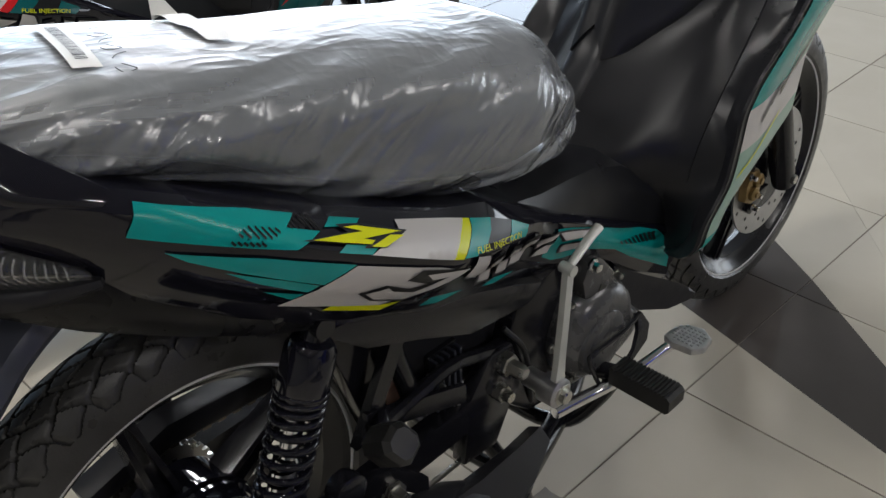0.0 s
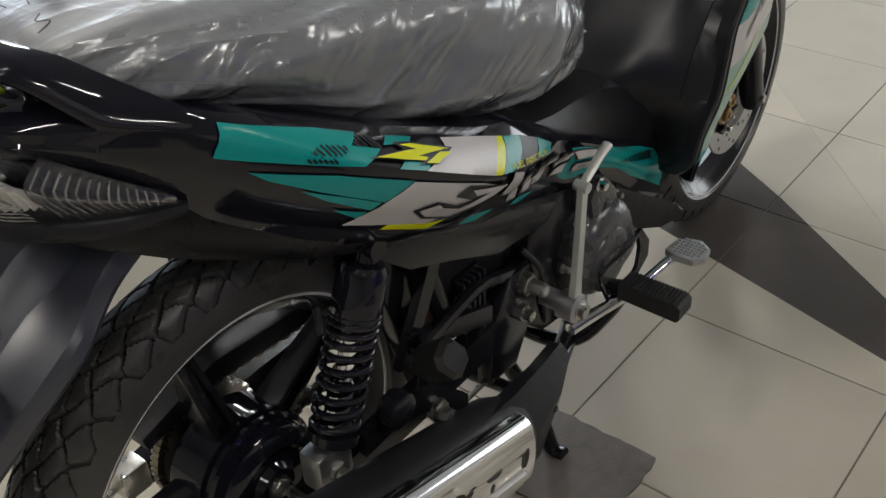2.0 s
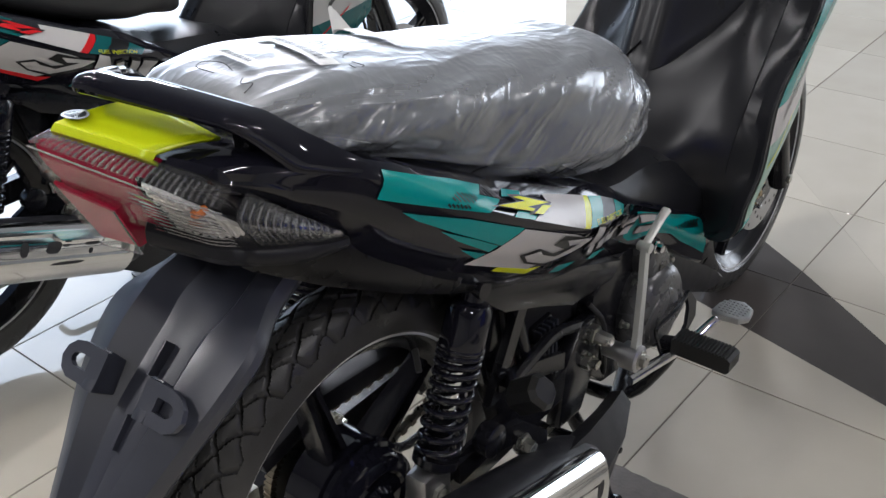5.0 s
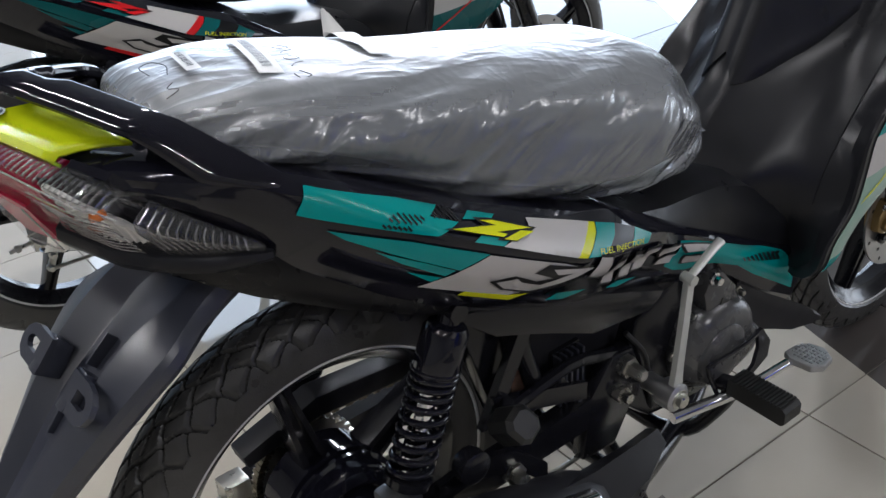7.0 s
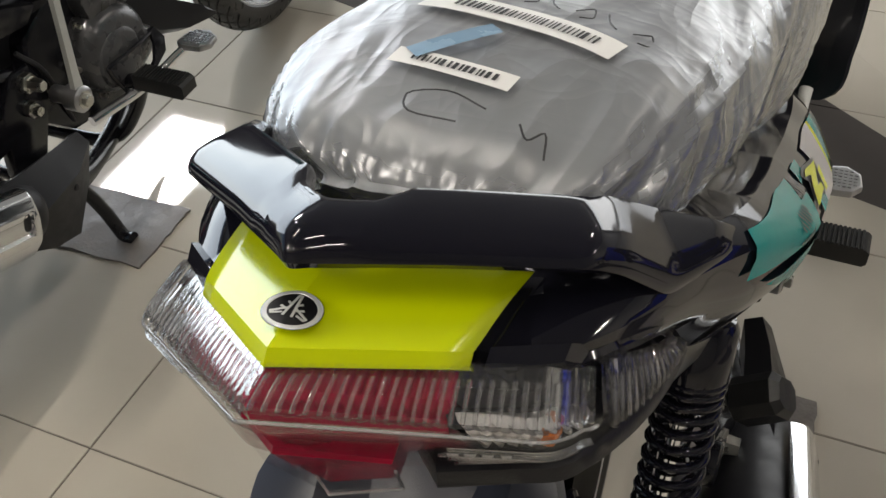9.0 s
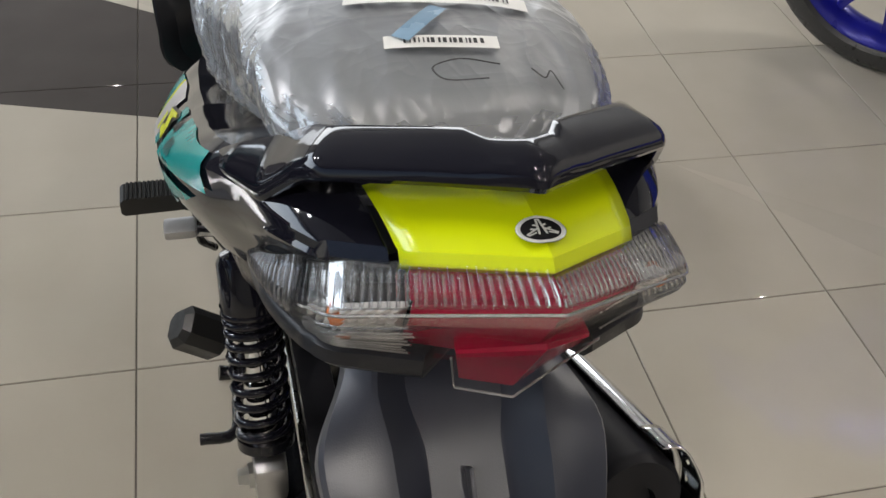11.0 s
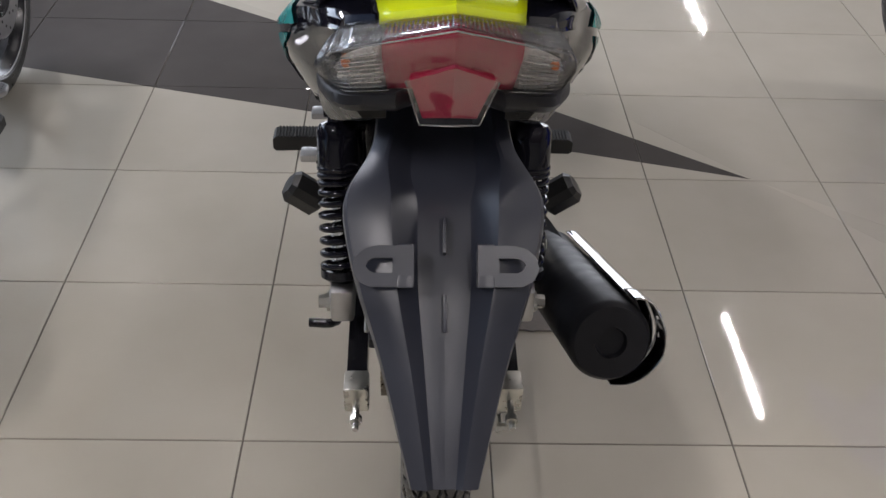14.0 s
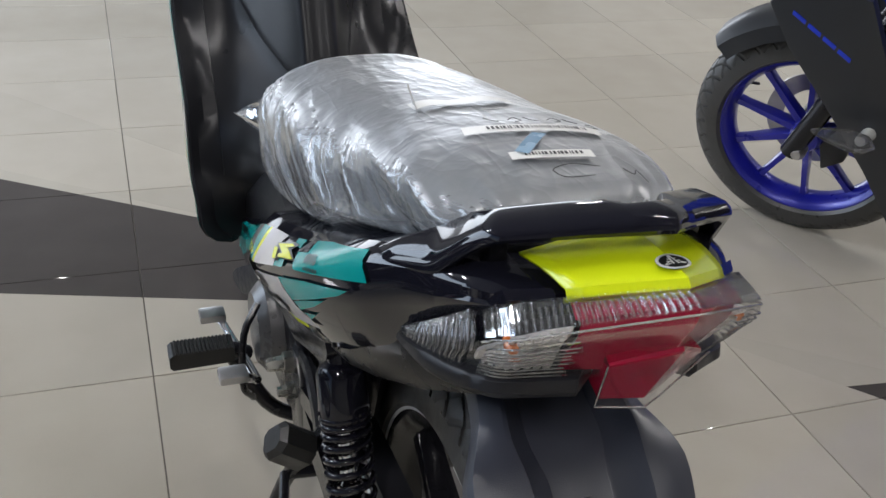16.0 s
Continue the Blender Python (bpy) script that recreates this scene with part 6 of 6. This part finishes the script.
    eb = part("end_band", loft(rows, closed=False, caps=False), CHROME, sh, "chromed end band")
    md = eb.modifiers.new("thickness", 'SOLIDIFY')
    md.thickness, md.offset = 0.0016, 1
    for u, a in ((.10, 24), (.12, 2)):
        p = shell_at(u, radians(a), facet(a, .1) + .0030)
        bolt(p, .0045, .006, p - (A + (B - A) * u), CHROME, ex)
    part("exhaust_pipe", sweep([B, (.160, .36, .215), (.130, .46, .180), (.080, .60, .170), (.02, .72, .215), (0, .74, .30)], [.034, .026, .017, .016, .016, .016], 14, 5), SATIN_BLACK, ex, "black exhaust pipe")
    part("muffler_cover", loft([[(x, y, z) for x, y, z in r] for r in ([(.205, .180, .345), (.225, .170, .300), (.205, .190, .235), (.180, .20, .24), (.17, .19, .33)], [(.195, .27, .320), (.225, .27, .265), (.200, .275, .175), (.172, .28, .18), (.165, .27, .30)], [(.180, .36, .300), (.205, .36, .255), (.190, .335, .150), (.165, .335, .155), (.155, .36, .28)], [(.165, .420, .282), (.178, .425, .262), (.172, .40, .195), (.150, .40, .195), (.145, .42, .27)])]), MATT_BLACK, ex, "matt black muffler cover", 30)
    bolt((.200, .345, .240), .005, .008, (1, 0, 0), SATIN_BLACK, ex)
    # brake arm and rod at the rear hub
    arm = part("brake_arm", loft([[(x + a, y + b, z) for a, b in ((-.003, -.007), (.003, -.007), (.003, .007), (-.003, .007))] for x, y, z in ((.078, -.035, .300), (.082, -.065, .275), (.086, -.085, .235))]), STEEL, bike, "zinc-plated rear brake arm")
    part("brake_spring", sweep([(.092 + .007 * math.cos(k * .9), -.060 - .0012 * k + .0, .335 - .0022 * k + .004 * math.sin(k * .9)) for k in range(26)], .0016, 6), STEEL, arm)
    part("brake_rod", sweep([(.090, -.085, .235), (.096, .10, .232), (.100, .34, .240)], .004, 8), STEEL, arm)
    for y, z in ((-.075, .262), (-.085, .238), (-.062, .300)):
        bolt((.086, y, z), .006, .014, (1, 0, 0), STEEL, arm)
    # centre stand and side stand
    stand = part("centre_stand", sweep([(-.085, .40, .225), (-.115, .455, .10), (-.140, .470, .012), (-.165, .470, .008)], .012, 10, 3), SATIN_BLACK, bike, "black tubular centre stand")
    part("stand_leg", sweep([(.085, .40, .225), (.105, .455, .10), (.125, .470, .012), (.150, .470, .008)], .012, 10, 3), SATIN_BLACK, stand)
    part("stand_tube", sweep([(-.11, .44, .13), (0, .44, .12), (.105, .44, .13)], .011, 10), SATIN_BLACK, stand)
    part("stand_pedal", sweep([(-.118, .44, .13), (-.140, .34, .115), (-.150, .272, .112), (-.196, .268, .112)], .008, 10, 4), SATIN_BLACK, stand, "bent black stand pedal")
    rect = part("rectifier", box((.058, .300, .338), (.082, .352, .425), 0.004), SATIN_BLACK, bike, "black finned rectifier")
    for k in range(5):
        part("cooling_fin", box((.080, .302 + .0105 * k, .342), (.094, .3065 + .0105 * k, .421), 0.001), FENDER_GREY, rect)
    part("wire_plug", box((.066, .226, .396), (.086, .252, .424), 0.005), WIRE_PLUG, bike, "dusty pink wire plug")
    hang = part("muffler_bracket", loft([[(x + a, y, z + c) for a, c in ((-.005, -.016), (.005, -.016), (.005, .016), (-.005, .016))] for x, y, z in ((.120, .075, .352), (.140, .112, .385), (.150, .170, .372), (.158, .215, .330))]), SATIN_BLACK, bike, "black muffler bracket")
    part("rubber_bush", between((.134, .108, .398), (.158, .108, .398), [(0, 0), (0, .020), (.3, .022), (.9, .022), (1, .018), (1, 0)], 24), SATIN_BLACK, hang, "black rubber bush")
    part("bracket_nut", between((.150, .168, .352), (.172, .168, .352), [(0, 0), (0, .016), (.4, .016), (.42, .011), (1, .010), (1, 0)], 6), STEEL, hang, "zinc nut and washer")
    part("step_guard", loft([[(x + a, y + b, z) for a, b in ((-.003, -w), (.003, -w), (.003, w), (-.003, w))] for x, y, z, w in ((.148, .662, .322, .006), (.156, .664, .300, .014), (.162, .650, .280, .016), (.166, .615, .268, .010))]), SATIN_BLACK, bike, "black step guard plate", 30)
    part("battery_box", box((-.075, .215, .335), (.075, .455, .555), 0.012), MATT_BLACK, bike)
    part("wire_loop", sweep([(.085, .30, .40), (.10, .34, .33), (.095, .38, .30), (.075, .43, .35)], .006, 8, 4), STEEL, bike)
    part("cable", sweep([(.10, .42, .41), (.112, .45, .36), (.10, .48, .25), (.08, .50, .24)], .004, 8, 4), INK, bike)


MAIN = {'a': TEAL, 'b': WHITE_DECAL, 'c': YELLOW_DECAL, 'tail': YELLOW_PAINT, 'tail_label': "glossy lime-yellow tail cowl"}
SECOND = {'a': TEAL_DARK, 'b': WHITE_DECAL, 'c': RED_DECAL, 'tail': GLOSS_BLACK, 'tail_label': "glossy black tail cowl"}
BX, BY, BR = -0.102, -0.501, 1.0
motorcycle(pose(BX, BY, 0, 0, 0, BR), MAIN, True, "black motorcycle with teal, grey and yellow graphics and a wrapped seat")
motorcycle(pose(BX - 1.046, BY + 0.022, 0, 0, 0, BR), SECOND, False, "black motorcycle with teal, grey and red graphics")
floor_board(BX + .165, BY + .463, 1.0, .095, .090, 1)
floor_board(BX - 1.000, BY + .515, 1.5, .145, .080, 2)


# ---------- the blue sports motorcycle beside them ----------
def sports_bike(m):
    bike = tagged(new("motorcycle"), "blue and dark grey sports motorcycle leaning on its side stand", "motorcycle")
    bike.matrix_world = m
    c = (0, 0, .296)
    wheel(bike, c, .296, .105, 10, 12, BLUE_RIM, False, "front_wheel", True)
    part("brake_disc", lathe([(.058, .085), (.058, .130), (.063, .130), (.063, .085)], c, 48, closed=True), ALU, bike, "steel brake disc")
    rings = []
    for k in range(25):
        a = radians(40 + 95 * k / 24)
        e = 1 if 2 < k < 22 else .93
        rings.append([(x, r * math.cos(a), .296 + r * math.sin(a)) for x, r in ((-.070 * e, .285), (-.066 * e, .325), (-.035, .345 * e + .345 * (1 - e)), (.035, .345), (.066 * e, .325), (.070 * e, .285), (.062 * e, .285), (.058, .320), (-.058, .320), (-.062 * e, .285))])
    part("front_mudguard", loft(rings), GREY_COWL, bike, "dark grey front mudguard", 40)
    for s in (-1, 1):
        fork = part("fork_leg", between((s * .092, .02, .285), (s * .092, -.20, .86), [(0, 0), (0, .026), (.5, .026), (.51, .020), (1, .020), (1, 0)], 20), SATIN_BLACK, bike, "black fork leg")
        part("axle_clamp", between((s * .080, .0, .296), (s * .118, .0, .296), [(0, .020), (.7, .020), (1, .012), (1, 0)], 16), ALU, fork)
    part("brake_caliper", prism([(-.11, .30), (-.06, .26), (-.045, .33), (-.085, .40), (-.125, .37)], -.10, -.05, 'x', 0.008), SATIN_BLACK, bike)
    for s in (-1, 1):
        p = [(.07, .80), (.11, .73), (.05, .63), (-.06, .50), (-.17, .36), (-.26, .22), (-.36, .20), (-.40, .30), (-.28, .46), (-.17, .62), (-.10, .78)]
        part("side_cowl", prism(p, s * .170, s * .205, 'x', 0.010), GREY_COWL, bike, "dark grey side cowl")
        q = [(-.11, .79), (-.18, .62), (-.29, .46), (-.41, .30), (-.80, .34), (-.86, .60), (-.62, .80), (-.36, .90), (-.20, .88)]
        part("blue_cowl", prism(q, s * .150, s * .190, 'x', 0.014), BLUE_PAINT, bike, "metallic blue fairing panel")
        g = [(.06, .80), (-.12, .77), (-.34, .875), (-.25, .95), (-.02, .90)]
        part("upper_cowl", prism(g, s * .130, s * .180, 'x', 0.012), BLUE_PAINT, bike)
        for k in range(4):
            y = .055 - .036 * k
            part("mark_bar", prism([(y, .715 - .022 * k), (y - .030, .697 - .022 * k), (y - .032, .707 - .022 * k), (y - .002, .725 - .022 * k)], s * .2052, s * .2066, 'x'), BLUE_PAINT, bike)
        st = part("indicator_stalk", between((s * .205, -.16, .47), (s * .250, -.15, .475), [(0, .016), (1, .012), (1, 0)], 12), LEVER_GREY, bike, "front indicator on a short stalk")
        body = loft([[(s * .262 + w * math.cos(t), y, .478 + w * .85 * math.sin(t) + .02 * (y + .15)) for t in [2 * math.pi * k / 12 for k in range(12)]] for y, w in ((-.185, .006), (-.165, .024), (-.13, .027), (-.08, .018), (-.045, .003))])
        part("indicator_lens", body, SMOKE, st, "smoked indicator lens", 50)
    part("frame_core", prism([(-.16, .80), (-.30, .40), (-.80, .38), (-1.0, .62), (-.9, .80), (-.4, .92)], -.140, .140, 'x', 0.02), SATIN_BLACK, bike)
    part("rear_wheel", tyre_bm((0, -1.33, .300), .300, .13, .22), TYRE_RUBBER, bike)
    part("tail_unit", loft([[(w * a, y, z + h * b) for a, b in ((-1, -1), (1, -1), (1, .4), (.5, 1), (-.5, 1), (-1, .4))] for y, z, w, h in ((-.85, .78, .13, .06), (-1.1, .84, .12, .06), (-1.45, .92, .07, .04), (-1.6, .95, .03, .02))]), BLUE_PAINT, bike)
    part("side_stand", sweep([(-.13, -.75, .30), (-.22, -.80, .05), (-.25, -.80, .012)], .012, 10), SATIN_BLACK, bike)
    return bike


sports_bike(pose(1.30, 0.72, 0.0, 0, 0, 0) @ pose(0, 0, 0, 0, 0, 40) @ pose(0, 0, 0, 0, -14, 0))
